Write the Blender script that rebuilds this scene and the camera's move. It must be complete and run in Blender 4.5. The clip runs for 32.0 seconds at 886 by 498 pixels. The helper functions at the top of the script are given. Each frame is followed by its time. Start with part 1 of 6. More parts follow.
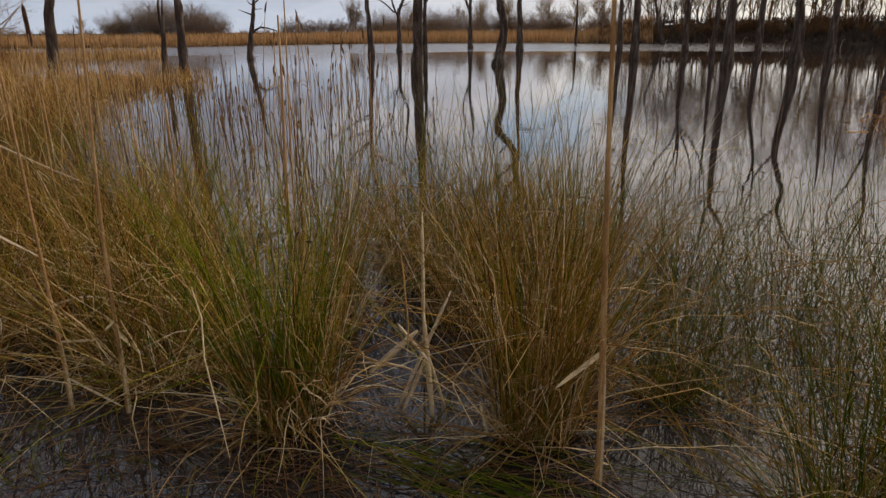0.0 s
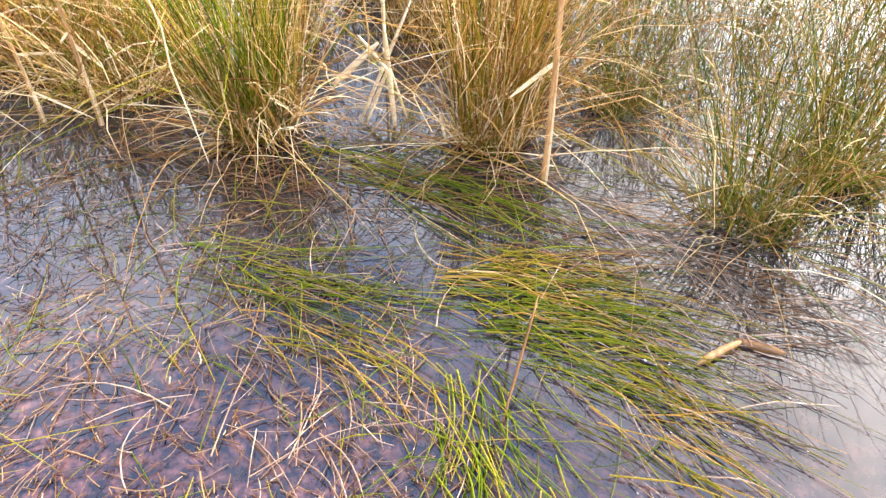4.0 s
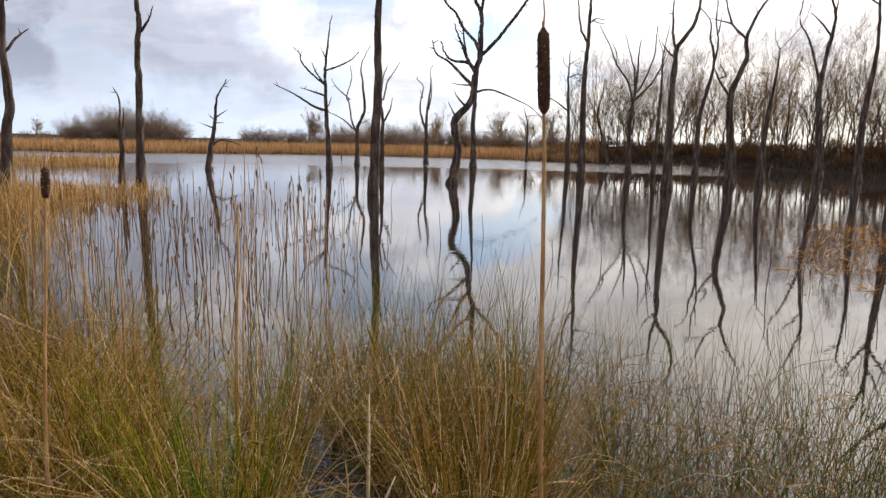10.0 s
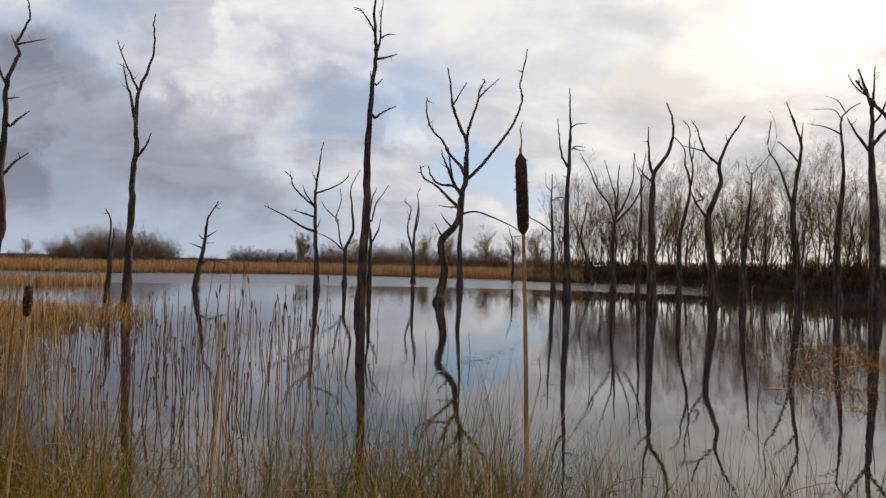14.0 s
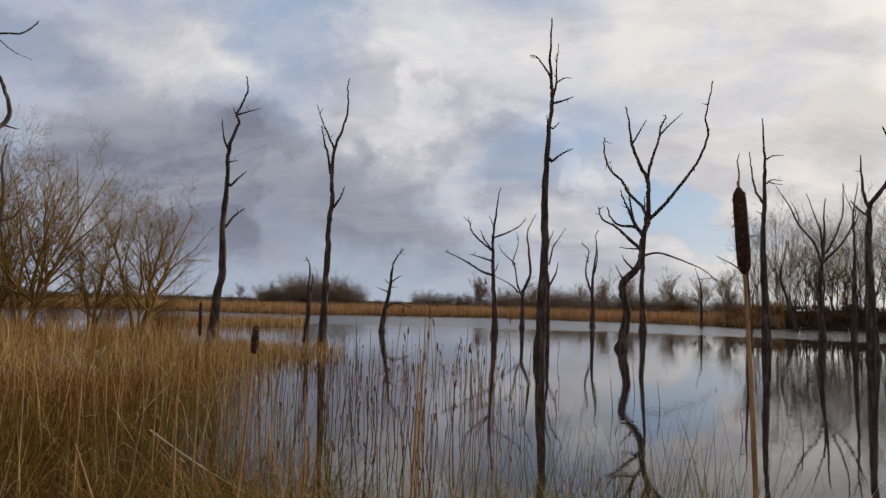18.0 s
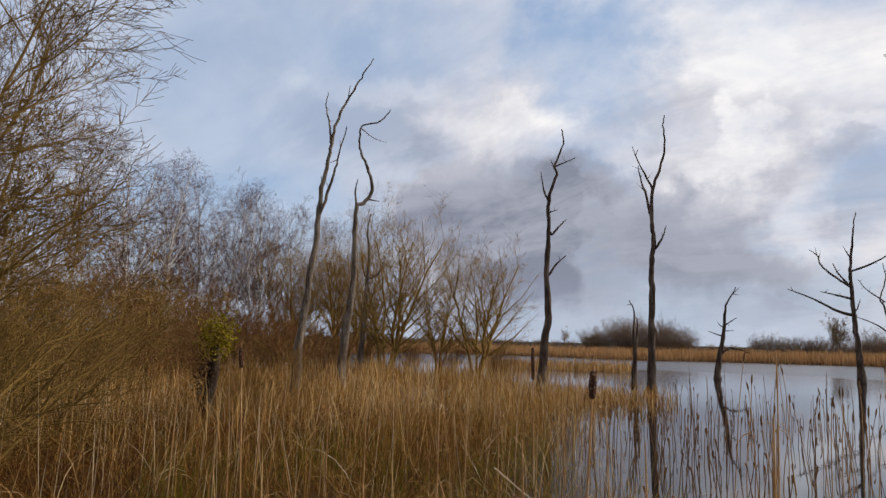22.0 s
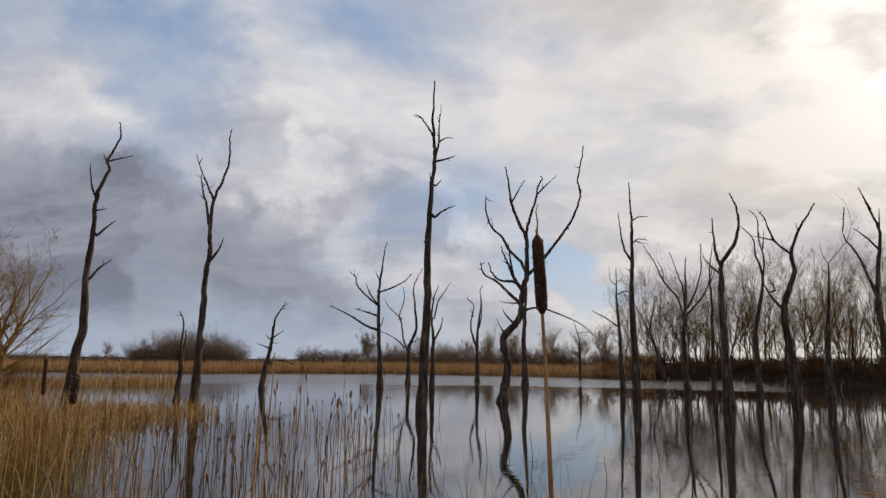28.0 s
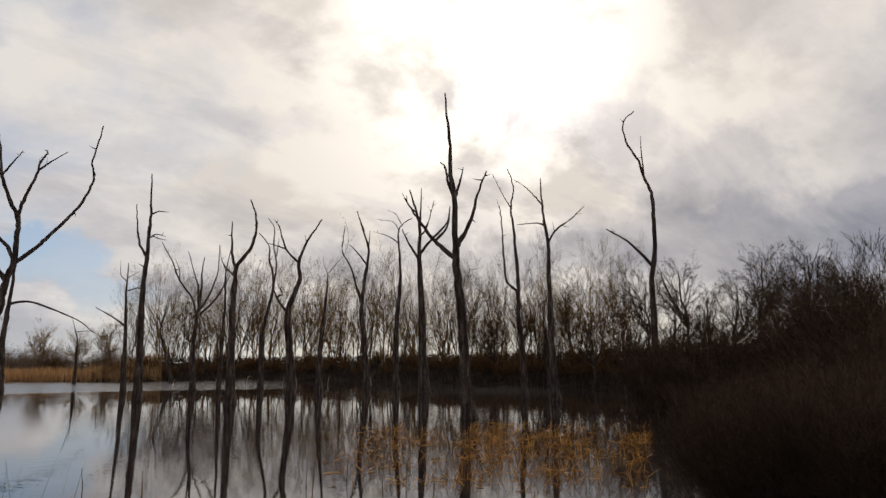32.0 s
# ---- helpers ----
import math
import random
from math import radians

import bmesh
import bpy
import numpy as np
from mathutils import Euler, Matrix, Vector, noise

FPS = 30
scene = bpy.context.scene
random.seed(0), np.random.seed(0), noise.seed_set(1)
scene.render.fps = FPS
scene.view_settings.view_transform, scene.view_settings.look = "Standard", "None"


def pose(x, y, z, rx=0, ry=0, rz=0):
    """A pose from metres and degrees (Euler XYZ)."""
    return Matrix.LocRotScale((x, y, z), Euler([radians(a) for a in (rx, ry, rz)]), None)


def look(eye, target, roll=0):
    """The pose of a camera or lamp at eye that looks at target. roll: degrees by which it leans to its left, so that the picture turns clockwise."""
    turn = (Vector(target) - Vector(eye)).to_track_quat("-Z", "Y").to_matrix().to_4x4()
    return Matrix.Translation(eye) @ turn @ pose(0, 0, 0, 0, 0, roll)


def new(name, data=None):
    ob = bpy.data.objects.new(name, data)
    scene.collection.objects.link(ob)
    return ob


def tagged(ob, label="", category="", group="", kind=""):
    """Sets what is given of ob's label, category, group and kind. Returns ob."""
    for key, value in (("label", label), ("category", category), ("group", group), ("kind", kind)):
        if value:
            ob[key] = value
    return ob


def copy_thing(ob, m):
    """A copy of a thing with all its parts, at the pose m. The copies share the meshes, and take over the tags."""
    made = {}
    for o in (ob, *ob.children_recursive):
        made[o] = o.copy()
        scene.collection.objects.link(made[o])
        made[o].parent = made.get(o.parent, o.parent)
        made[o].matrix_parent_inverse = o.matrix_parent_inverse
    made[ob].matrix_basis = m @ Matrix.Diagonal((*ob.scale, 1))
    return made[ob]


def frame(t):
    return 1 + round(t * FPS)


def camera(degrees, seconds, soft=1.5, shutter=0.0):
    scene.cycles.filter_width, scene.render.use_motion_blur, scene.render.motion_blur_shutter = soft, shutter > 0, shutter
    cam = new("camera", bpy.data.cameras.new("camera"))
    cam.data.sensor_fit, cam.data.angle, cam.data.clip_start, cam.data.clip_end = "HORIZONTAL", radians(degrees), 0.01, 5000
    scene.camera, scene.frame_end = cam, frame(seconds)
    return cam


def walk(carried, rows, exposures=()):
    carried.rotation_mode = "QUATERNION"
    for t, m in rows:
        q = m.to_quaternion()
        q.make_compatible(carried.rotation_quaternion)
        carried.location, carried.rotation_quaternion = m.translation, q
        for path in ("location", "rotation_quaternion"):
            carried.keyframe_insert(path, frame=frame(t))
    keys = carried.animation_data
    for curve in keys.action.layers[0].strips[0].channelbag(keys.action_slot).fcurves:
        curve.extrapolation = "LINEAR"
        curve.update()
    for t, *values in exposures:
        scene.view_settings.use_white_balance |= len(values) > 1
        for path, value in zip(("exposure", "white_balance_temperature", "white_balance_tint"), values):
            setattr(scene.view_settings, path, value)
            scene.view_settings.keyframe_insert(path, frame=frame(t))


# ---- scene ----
cam = camera(67.7, 32.0, soft=1.45)

# Camera path: seconds, place in metres, Euler turn in degrees
PATH = [
    (0, -0.027, 0.101, 1.250, 71.75, 0.36, -0.21),
    (0.5, -0.024, 0.069, 1.246, 62.22, 0.04, -0.34),
    (1, -0.021, 0.039, 1.238, 54.53, -0.18, -0.38),
    (1.5, -0.018, 0.009, 1.226, 50.88, -0.27, -0.86),
    (2, -0.016, -0.021, 1.211, 48.56, -0.35, -1.36),
    (2.5, -0.016, -0.020, 1.221, 47.04, -0.52, -1.97),
    (4.5, -0.019, -0.010, 1.319, 48.65, -0.87, -3.06),
    (5, -0.021, -0.005, 1.354, 52.49, -0.86, -3.03),
    (5.5, -0.022, -0.001, 1.384, 56.02, -1.01, -3.07),
    (6, -0.021, 0.007, 1.429, 59.49, -1.12, -3.08),
    (6.5, -0.018, 0.022, 1.467, 64.04, -1.25, -3.12),
    (7, -0.012, 0.031, 1.507, 68.26, -1.30, -3.17),
    (7.5, -0.014, 0.036, 1.526, 71.54, -1.46, -3.31),
    (8, -0.017, 0.049, 1.548, 74.01, -1.56, -3.50),
    (8.5, -0.020, 0.057, 1.554, 76.23, -1.51, -3.64),
    (9, -0.015, 0.062, 1.553, 78.27, -1.50, -3.71),
    (9.5, -0.008, 0.055, 1.563, 79.75, -1.33, -3.79),
    (10, -0.005, 0.054, 1.564, 80.95, -1.41, -3.88),
    (10.5, -0.012, 0.052, 1.562, 81.84, -1.42, -3.99),
    (11, -0.005, 0.049, 1.560, 82.75, -1.48, -4.46),
    (11.5, 0.014, 0.042, 1.561, 83.86, -1.49, -4.74),
    (12, 0.021, 0.032, 1.563, 85.87, -1.46, -4.84),
    (12.5, 0.029, 0.025, 1.567, 87.85, -1.49, -4.95),
    (13, 0.014, 0.022, 1.574, 89.53, -1.50, -5.02),
    (13.5, 0.010, 0.029, 1.563, 90.66, -1.46, -5.11),
    (14, 0.006, 0.036, 1.561, 91.30, -1.45, -4.99),
    (14.5, 0.001, 0.042, 1.562, 91.77, -1.48, -4.55),
    (16.5, -0.020, 0.050, 1.564, 93.60, -1.36, -2.66),
    (17, -0.033, 0.052, 1.562, 94.03, -1.39, 0.09),
    (17.5, -0.042, 0.053, 1.559, 94.36, -1.51, 4.50),
    (18, -0.063, 0.063, 1.557, 94.67, -1.60, 10.20),
    (18.5, -0.080, 0.068, 1.557, 94.97, -1.59, 16.09),
    (19, -0.079, 0.059, 1.555, 95.30, -1.48, 21.44),
    (19.5, -0.080, 0.043, 1.558, 95.67, -1.49, 25.31),
    (20, -0.081, 0.033, 1.558, 96.09, -1.57, 28.62),
    (20.5, -0.084, 0.033, 1.557, 96.50, -1.56, 31.93),
    (21, -0.087, 0.031, 1.558, 96.92, -1.56, 34.45),
    (21.5, -0.087, 0.028, 1.557, 97.38, -1.48, 36.27),
    (22, -0.086, 0.026, 1.557, 97.79, -1.47, 37.62),
    (22.5, -0.084, 0.024, 1.557, 97.96, -1.39, 38.62),
    (23, -0.080, 0.024, 1.556, 98.00, -1.29, 39.09),
    (23.5, -0.069, 0.025, 1.559, 98.47, -1.29, 39.10),
    (24, -0.051, 0.029, 1.559, 99.00, -1.30, 38.32),
    (24.5, -0.034, 0.033, 1.559, 99.04, -1.24, 35.64),
    (25, -0.016, 0.035, 1.558, 99.14, -1.21, 30.87),
    (25.5, 0.002, 0.037, 1.559, 99.20, -1.14, 25.42),
    (27.5, 0.107, 0.021, 1.519, 99.51, -1.13, 5.85),
    (28, 0.126, 0.012, 1.520, 99.65, -0.81, 0.64),
    (28.5, 0.139, 0.009, 1.518, 99.63, -0.88, -4.51),
    (29, 0.155, 0.007, 1.520, 99.73, -0.76, -9.10),
    (29.5, 0.178, -0.001, 1.519, 99.81, -0.59, -13.91),
    (30, 0.207, -0.011, 1.517, 99.86, -0.46, -18.92),
    (30.5, 0.231, -0.018, 1.516, 99.88, -0.27, -23.67),
    (31, 0.260, -0.019, 1.511, 99.91, -0.02, -28.97),
    (31.5, 0.268, -0.014, 1.512, 99.90, 0.21, -34.79),
    (32, 0.271, -0.014, 1.513, 99.88, 0.27, -39.51),
]

EXPOSURES = [(0, 0.25, 6700, 12), (0.5, 1.45, 6700, 14), (1.0, 2.35, 6700, 16), (2.0, 2.98, 6300, 14), (5.0, 3.15, 6050, 13), (6.0, 3.05, 6100, 13), (7.0, 2.2, 6250, 13), (8.0, 1.62, 6350, 12), (9.0, 1.2, 6450, 11),
             (11.0, 0.72, 6500, 11), (13.0, 0.25, 6450, 11), (17.0, -0.15, 6450, 11), (19.0, -0.05, 6450, 11), (21.0, 0.17, 6450, 11), (25.0, 0.08, 6300, 11), (28.0, -0.16, 6450, 11), (30.0, -0.22, 6550, 11), (32.0, -0.18, 6650, 11)]
walk(cam, [(t, pose(x, y, z, a, b, c)) for t, x, y, z, a, b, c in PATH], EXPOSURES)

# ---------------------------------------------------------------- light
SUN_AZ, SUN_EL = -44.0, 28.0      # degrees: bearing (left positive from +y), height


def bearing(az, r, z=0.0):
    a = radians(az)
    return Vector((-math.sin(a) * r, math.cos(a) * r, z))


SUN_DIR = (bearing(SUN_AZ, math.cos(radians(SUN_EL))) + Vector((0, 0, math.sin(radians(SUN_EL))))).normalized()


class Nodes:
    """Short hand for building node trees."""

    def __init__(self, tree):
        self.tree = tree
        tree.nodes.clear()

    def add(self, kind, **sockets):
        n = self.tree.nodes.new(kind)
        for key, value in sockets.items():
            sock = n.inputs[int(key[1:])] if key[0] == "i" and key[1:].isdigit() else n.inputs[key.replace("_", " ")]
            if isinstance(value, bpy.types.NodeSocket):
                self.tree.links.new(value, sock)
            else:
                sock.default_value = value
        return n

    def math(self, op, a, b=0.0, c=0.0, clamp=False):
        n = self.add("ShaderNodeMath", i0=a, i1=b, i2=c)
        n.operation, n.use_clamp = op, clamp
        return n.outputs[0]

    def vmath(self, op, a, b=(0, 0, 0), out=0):
        n = self.add("ShaderNodeVectorMath", i0=a, i1=b)
        n.operation = op
        return n.outputs[out]

    def noise(self, vec, scale, detail=4.0, rough=0.55, warp=0.0):
        return self.add("ShaderNodeTexNoise", Vector=vec, Scale=scale, Detail=detail, Roughness=rough, Distortion=warp).outputs[0]

    def ramp(self, fac, stops):
        n = self.add("ShaderNodeValToRGB", Fac=fac)
        el = n.color_ramp.elements
        while len(el) < len(stops):
            el.new(0.5)
        for e, (p, c) in zip(el, stops):
            e.position, e.color = p, (*c, 1) if len(c) == 3 else c
        return n.outputs[0]

    def step(self, x, lo, hi):
        n = self.add("ShaderNodeMapRange", Value=x, i1=lo, i2=hi, i3=0.0, i4=1.0)
        n.interpolation_type = "SMOOTHSTEP"
        return n.outputs[0]

    def mix(self, fac, a, b):
        n = self.add("ShaderNodeMix", i0=fac, i6=a, i7=b)
        n.data_type = "RGBA"
        return n.outputs[2]


world = bpy.data.worlds.new("sky")
scene.world = world
world.use_nodes = True
w = Nodes(world.node_tree)
sky = w.add("ShaderNodeTexSky")
sky.sky_type, sky.sun_disc = "NISHITA", False
sky.sun_elevation, sky.sun_rotation = radians(SUN_EL), radians(-SUN_AZ)
ray = w.add("ShaderNodeTexCoord").outputs["Generated"]
sep = w.add("ShaderNodeSeparateXYZ", i0=ray)
up = w.math("MAXIMUM", sep.outputs[2], 0.0)
lift = w.math("ADD", up, 0.42)
flat = w.vmath("DIVIDE", ray, w.add("ShaderNodeCombineXYZ", i0=lift, i1=lift, i2=lift).outputs[0])
flat = w.vmath("MULTIPLY", flat, (1, 1, 0.35))
sundot = w.vmath("DOT_PRODUCT", ray, tuple(SUN_DIR), out=1)
sunny = w.step(sundot, 0.70, 0.985)
# bearing and height of the ray in degrees, ragged by two scales of noise so that cloud edges billow
DEG = 180.0 / math.pi
ray_az = w.math("MULTIPLY", w.math("ARCTAN2", w.math("MULTIPLY", sep.outputs[0], -1.0), sep.outputs[1]), DEG)
ray_el = w.math("MULTIPLY", w.math("ARCSINE", sep.outputs[2]), DEG)
billow = w.noise(ray, 7.0, 10.0, 0.60, 0.1)
drift = w.noise(w.vmath("ADD", ray, (4.0, 1.0, 2.0)), 6.0, 10.0, 0.60, 0.1)
soft_az = w.math("ADD", ray_az, w.math("MULTIPLY", w.math("SUBTRACT", billow, 0.5), 22.0))
soft_el = w.math("ADD", ray_el, w.math("MULTIPLY", w.math("SUBTRACT", drift, 0.5), 13.0))


def puff(az, el, wide, tall, soft, weight):
    """An oval region of sky with a ragged edge, where there is more or less of something."""
    a = w.math("POWER", w.math("ABSOLUTE", w.math("DIVIDE", w.math("SUBTRACT", soft_az, az), wide)), 2.0)
    e = w.math("POWER", w.math("ABSOLUTE", w.math("DIVIDE", w.math("SUBTRACT", soft_el, el), tall)), 2.0)
    return w.math("MULTIPLY", w.step(w.math("SQRT", w.math("ADD", a, e)), 1.0 + soft, max(0.0, 1.0 - soft)), weight)


def sum_of(puffs):
    total = None
    for row in puffs:
        one = puff(*row)
        total = one if total is None else w.math("ADD", total, one)
    return total


big = w.noise(w.vmath("ADD", flat, (3.1, 7.7, 0.0)), 1.5, 8.0, 0.58, 0.3)
streak = w.noise(w.vmath("ADD", w.vmath("MULTIPLY", flat, (0.8, 1.6, 1.0)), (12.3, 1.9, 4.0)), 3.4, 9.0, 0.60, 0.35)
# thin high veil with blue between
open_sky = sum_of([(25, 23.5, 6, 4.5, 0.5, 0.66), (52, 19, 13, 15, 0.7, 0.55), (37, 26, 12, 4, 0.6, 0.55), (-10, 7.2, 5.5, 1.6, 0.5, 1.1), (9, 5.2, 5, 1.2, 0.5, 1.0), (75, 25, 22, 22, 0.8, 0.5), (8, 29, 14, 4, 0.8, 0.45), (-22, 32, 12, 5, 0.8, 0.3), (40, 40, 50, 10, 0.6, 0.35)])
veil = w.math("SUBTRACT", w.math("ADD", w.step(big, 0.30, 0.60), w.math("MULTIPLY", sunny, 0.8)), w.math("ADD", open_sky, w.math("MULTIPLY", w.step(ray_el, 36.0, 58.0), 0.75)))
veil = w.math("ADD", w.math("MULTIPLY", veil, 0.90), 0.16, clamp=True)
# heavy cloud: the bank low on the blue side, single heaps, the dark bar behind the wood
HEAPS = [(27, 9.0, 14, 8.0, 0.45, 0.24), (14, 8.5, 8, 4.5, 0.6, 0.20), (56, 6, 14, 6, 0.6, 0.25), (34, 11.0, 8.5, 7.5, 0.22, 0.62), (24, 7.5, 10, 6.5, 0.65, 0.58), (11, 4.5, 8, 3.0, 0.5, 0.45), (3.6, 11.5, 4.4, 2.8, 0.6, 0.55), (27, 14, 4.5, 2.6, 0.4, 0.35), (-3, 4.0, 6, 1.5, 0.5, 0.30), (45, 17.5, 6, 3.5, 0.5, 0.40), (41, 7, 9, 6, 0.5, 0.35),
         (-43, 22.0, 5.0, 1.7, 0.5, 0.6), (-56, 20.0, 4.0, 3.6, 0.6, 0.55), (-63, 15.0, 4.0, 2.2, 0.5, 0.55), (-68, 27, 9, 6, 0.8, 0.38), (-40, 8.8, 16, 2.0, 0.4, 0.62), (-66, 9.5, 17, 4.2, 0.35, 0.85), (-90, 12, 20, 10, 0.5, 0.7), (-24, 20, 7, 1.8, 0.6, 0.30), (-13, 16.5, 7, 2.0, 0.6, 0.34), (20, 19.5, 8, 1.5, 0.7, 0.2)]
heavy = sum_of(HEAPS)
heavy = w.math("MULTIPLY", heavy, w.math("ADD", 0.68, w.math("MULTIPLY", w.step(streak, 0.30, 0.68), 0.36)), clamp=True)
# sunlit shoulders of the heaps
lit = sum_of([(32, 18.0, 7.0, 2.2, 0.5, 0.8), (9, 10.0, 3.2, 2.4, 0.5, 0.55), (-0.8, 12.4, 1.8, 3.0, 0.5, 0.9), (12, 17.0, 1.5, 2.4, 0.5, 0.8), (14, 13.6, 4.0, 1.1, 0.5, 0.7), (4, 15.2, 4.0, 1.0, 0.6, 0.6), (-14, 4.6, 8, 1.4, 0.6, 0.7), (14, 24, 6, 4, 0.6, 0.7), (22, 16.4, 3.0, 1.4, 0.5, 0.5), (7, 20, 5, 2, 0.7, 0.4), (-8, 24, 7, 3, 0.7, 0.5), (44, 21.5, 6, 1.2, 0.6, 0.5)])
tone = w.math("ADD", w.math("ADD", 0.46, w.math("MULTIPLY", w.step(streak, 0.32, 0.66), 0.36)), w.math("ADD", w.math("MULTIPLY", sunny, 0.30), w.math("MULTIPLY", w.step(up, 0.10, 0.5), 0.08)))
tone = w.math("ADD", w.math("SUBTRACT", tone, w.math("MULTIPLY", heavy, 0.56)), w.math("MULTIPLY", lit, 0.34), clamp=True)
cloud = w.ramp(tone, [(0.0, (0.24, 0.26, 0.325)), (0.3, (0.40, 0.42, 0.49)), (0.6, (0.64, 0.64, 0.685)), (0.85, (0.82, 0.81, 0.82)), (1.0, (0.93, 0.91, 0.89))])
scud = w.step(w.noise(w.vmath("ADD", flat, (5.2, 9.1, 2.0)), 3.4, 6.0, 0.58, 0.2), 0.46, 0.62)
near_sun = w.math("MAXIMUM", sundot, 0.0)
glow = w.math("ADD", w.math("MULTIPLY", w.math("POWER", near_sun, 22.0), 0.45), w.math("MULTIPLY", w.math("POWER", near_sun, 90.0), 1.5))
glow = w.math("MULTIPLY", glow, w.math("SUBTRACT", 1.0, w.math("MULTIPLY", w.math("MAXIMUM", scud, heavy), 0.75)))
bright = w.math("MULTIPLY", w.math("ADD", 1.0, glow), w.math("SUBTRACT", 9.2, w.math("MULTIPLY", w.math("MULTIPLY", scud, sunny), 1.2)))
cloud = w.vmath("MULTIPLY", cloud, w.add("ShaderNodeCombineXYZ", i0=bright, i1=bright, i2=bright).outputs[0])
cloud = w.mix(sunny, cloud, w.vmath("MULTIPLY", cloud, (1.05, 1.0, 0.93)))
blue = w.mix(0.60, sky.outputs[0], (3.5, 4.9, 7.1, 1))
blue = w.mix(w.step(ray_el, 28.0, 60.0), blue, w.vmath("MULTIPLY", blue, (0.50, 0.56, 0.66)))
both = w.mix(w.math("MAXIMUM", veil, w.math("MULTIPLY", heavy, 1.3), clamp=True), blue, cloud)
# pale haze along the skyline
haze = w.math("MULTIPLY", w.step(w.math("ADD", ray_el, w.math("MULTIPLY", w.math("SUBTRACT", drift, 0.5), 4.0)), 6.5, 0.5), 0.72)
both = w.mix(haze, both, w.mix(w.step(ray_az, 10.0, -30.0), (3.9, 4.6, 5.7, 1), (7.4, 7.0, 5.9, 1)))
back = w.add("ShaderNodeBackground", Color=both, Strength=0.1)
w.add("ShaderNodeOutputWorld", Surface=back.outputs[0])

sun = new("sun", bpy.data.lights.new("sun", "SUN"))
sun.data.energy, sun.data.angle, sun.data.color = 3.0, radians(2.0), (1.0, 0.93, 0.82)
sun.matrix_world = look(SUN_DIR * 100, (0, 0, 0))

# ---------------------------------------------------------------- materials


def material(name, stops, scale=3.0, rough=0.8, bump=0.3, spec=0.3, island=0.5, stretch=(1, 1, 1), through_light=0.0, detail_scale=8.0):
    """A surface whose colour runs over the stops with a coarse and a fine grain, and from piece to piece."""
    m = bpy.data.materials.new(name)
    m.use_nodes = True
    n = Nodes(m.node_tree)
    geo = n.add("ShaderNodeNewGeometry")
    co = n.vmath("MULTIPLY", n.add("ShaderNodeTexCoord").outputs["Object"], stretch)
    coarse = n.noise(co, scale, 4.0)
    fine = n.noise(co, scale * detail_scale, 3.0, 0.6)
    grain = n.math("ADD", n.math("MULTIPLY", coarse, 0.6), n.math("MULTIPLY", fine, 0.4))
    grain = n.step(grain, 0.3, 0.7)
    fac = n.math("ADD", n.math("MULTIPLY", grain, 1.0 - island), n.math("MULTIPLY", geo.outputs["Random Per Island"], island))
    col = n.ramp(fac, stops)
    b = n.add("ShaderNodeBump", Strength=bump, Distance=0.02, Height=fine)
    bs = n.add("ShaderNodeBsdfPrincipled", Base_Color=col, Roughness=rough, Normal=b.outputs[0], Specular_IOR_Level=spec)
    shader = bs.outputs[0]
    if through_light:
        tl = n.add("ShaderNodeBsdfTranslucent", Color=col)
        shader = n.add("ShaderNodeMixShader", i0=through_light, i1=shader, i2=tl.outputs[0]).outputs[0]
    n.add("ShaderNodeOutputMaterial", Surface=shader)
    return m


RUSH = material("rush_green_straw", [(0.0, (0.03, 0.03, 0.003)), (0.26, (0.16, 0.155, 0.009)), (0.48, (0.32, 0.225, 0.02)), (0.68, (0.41, 0.21, 0.035)), (0.88, (0.55, 0.36, 0.11)), (1.0, (0.84, 0.70, 0.43))], island=0.85, scale=2.0, rough=0.6, spec=0.04, through_light=0.4)
STRAW = material("straw", [(0.0, (0.05, 0.021, 0.006)), (0.25, (0.24, 0.11, 0.024)), (0.5, (0.47, 0.27, 0.085)), (0.75, (0.68, 0.49, 0.23)), (1.0, (0.92, 0.80, 0.58))], island=0.85, scale=2.0, rough=0.6, spec=0.04, through_light=0.35)
GREEN = material("rush_green", [(0.0, (0.018, 0.032, 0.002)), (0.35, (0.105, 0.15, 0.006)), (0.66, (0.26, 0.25, 0.010)), (0.88, (0.41, 0.25, 0.04)), (1.0, (0.70, 0.53, 0.26))], island=0.85, scale=2.0, rough=0.6, spec=0.04, through_light=0.4)
MARSH = material("marsh_grass", [(0.0, (0.025, 0.010, 0.002)), (0.28, (0.11, 0.048, 0.009)), (0.55, (0.29, 0.145, 0.028)), (0.85, (0.52, 0.30, 0.08)), (1.0, (0.78, 0.56, 0.24))], island=0.85, scale=0.55, rough=0.6, spec=0.04, through_light=0.3)
WET = material("wet_flattened_rush", [(0.0, (0.03, 0.015, 0.008)), (0.35, (0.12, 0.065, 0.03)), (0.65, (0.27, 0.15, 0.08)), (0.9, (0.44, 0.28, 0.17)), (1.0, (0.66, 0.50, 0.36))], island=0.9, scale=2.0, rough=0.3, spec=0.5, through_light=0.15)
DARKRUSH = material("dark_rush", [(0.0, (0.016, 0.028, 0.002)), (0.35, (0.075, 0.105, 0.004)), (0.65, (0.17, 0.165, 0.009)), (0.88, (0.28, 0.16, 0.03)), (1.0, (0.50, 0.36, 0.15))], island=0.9, scale=2.0, rough=0.6, spec=0.04, through_light=0.25)
# brown grass darkened: the shade of the backlit bank is in the colour
BACKLIT_GRASS = material("backlit_bank_grass", [(0.0, (0.02, 0.012, 0.008)), (0.6, (0.06, 0.035, 0.02)), (1.0, (0.13, 0.08, 0.045))], island=0.8, rough=0.9)
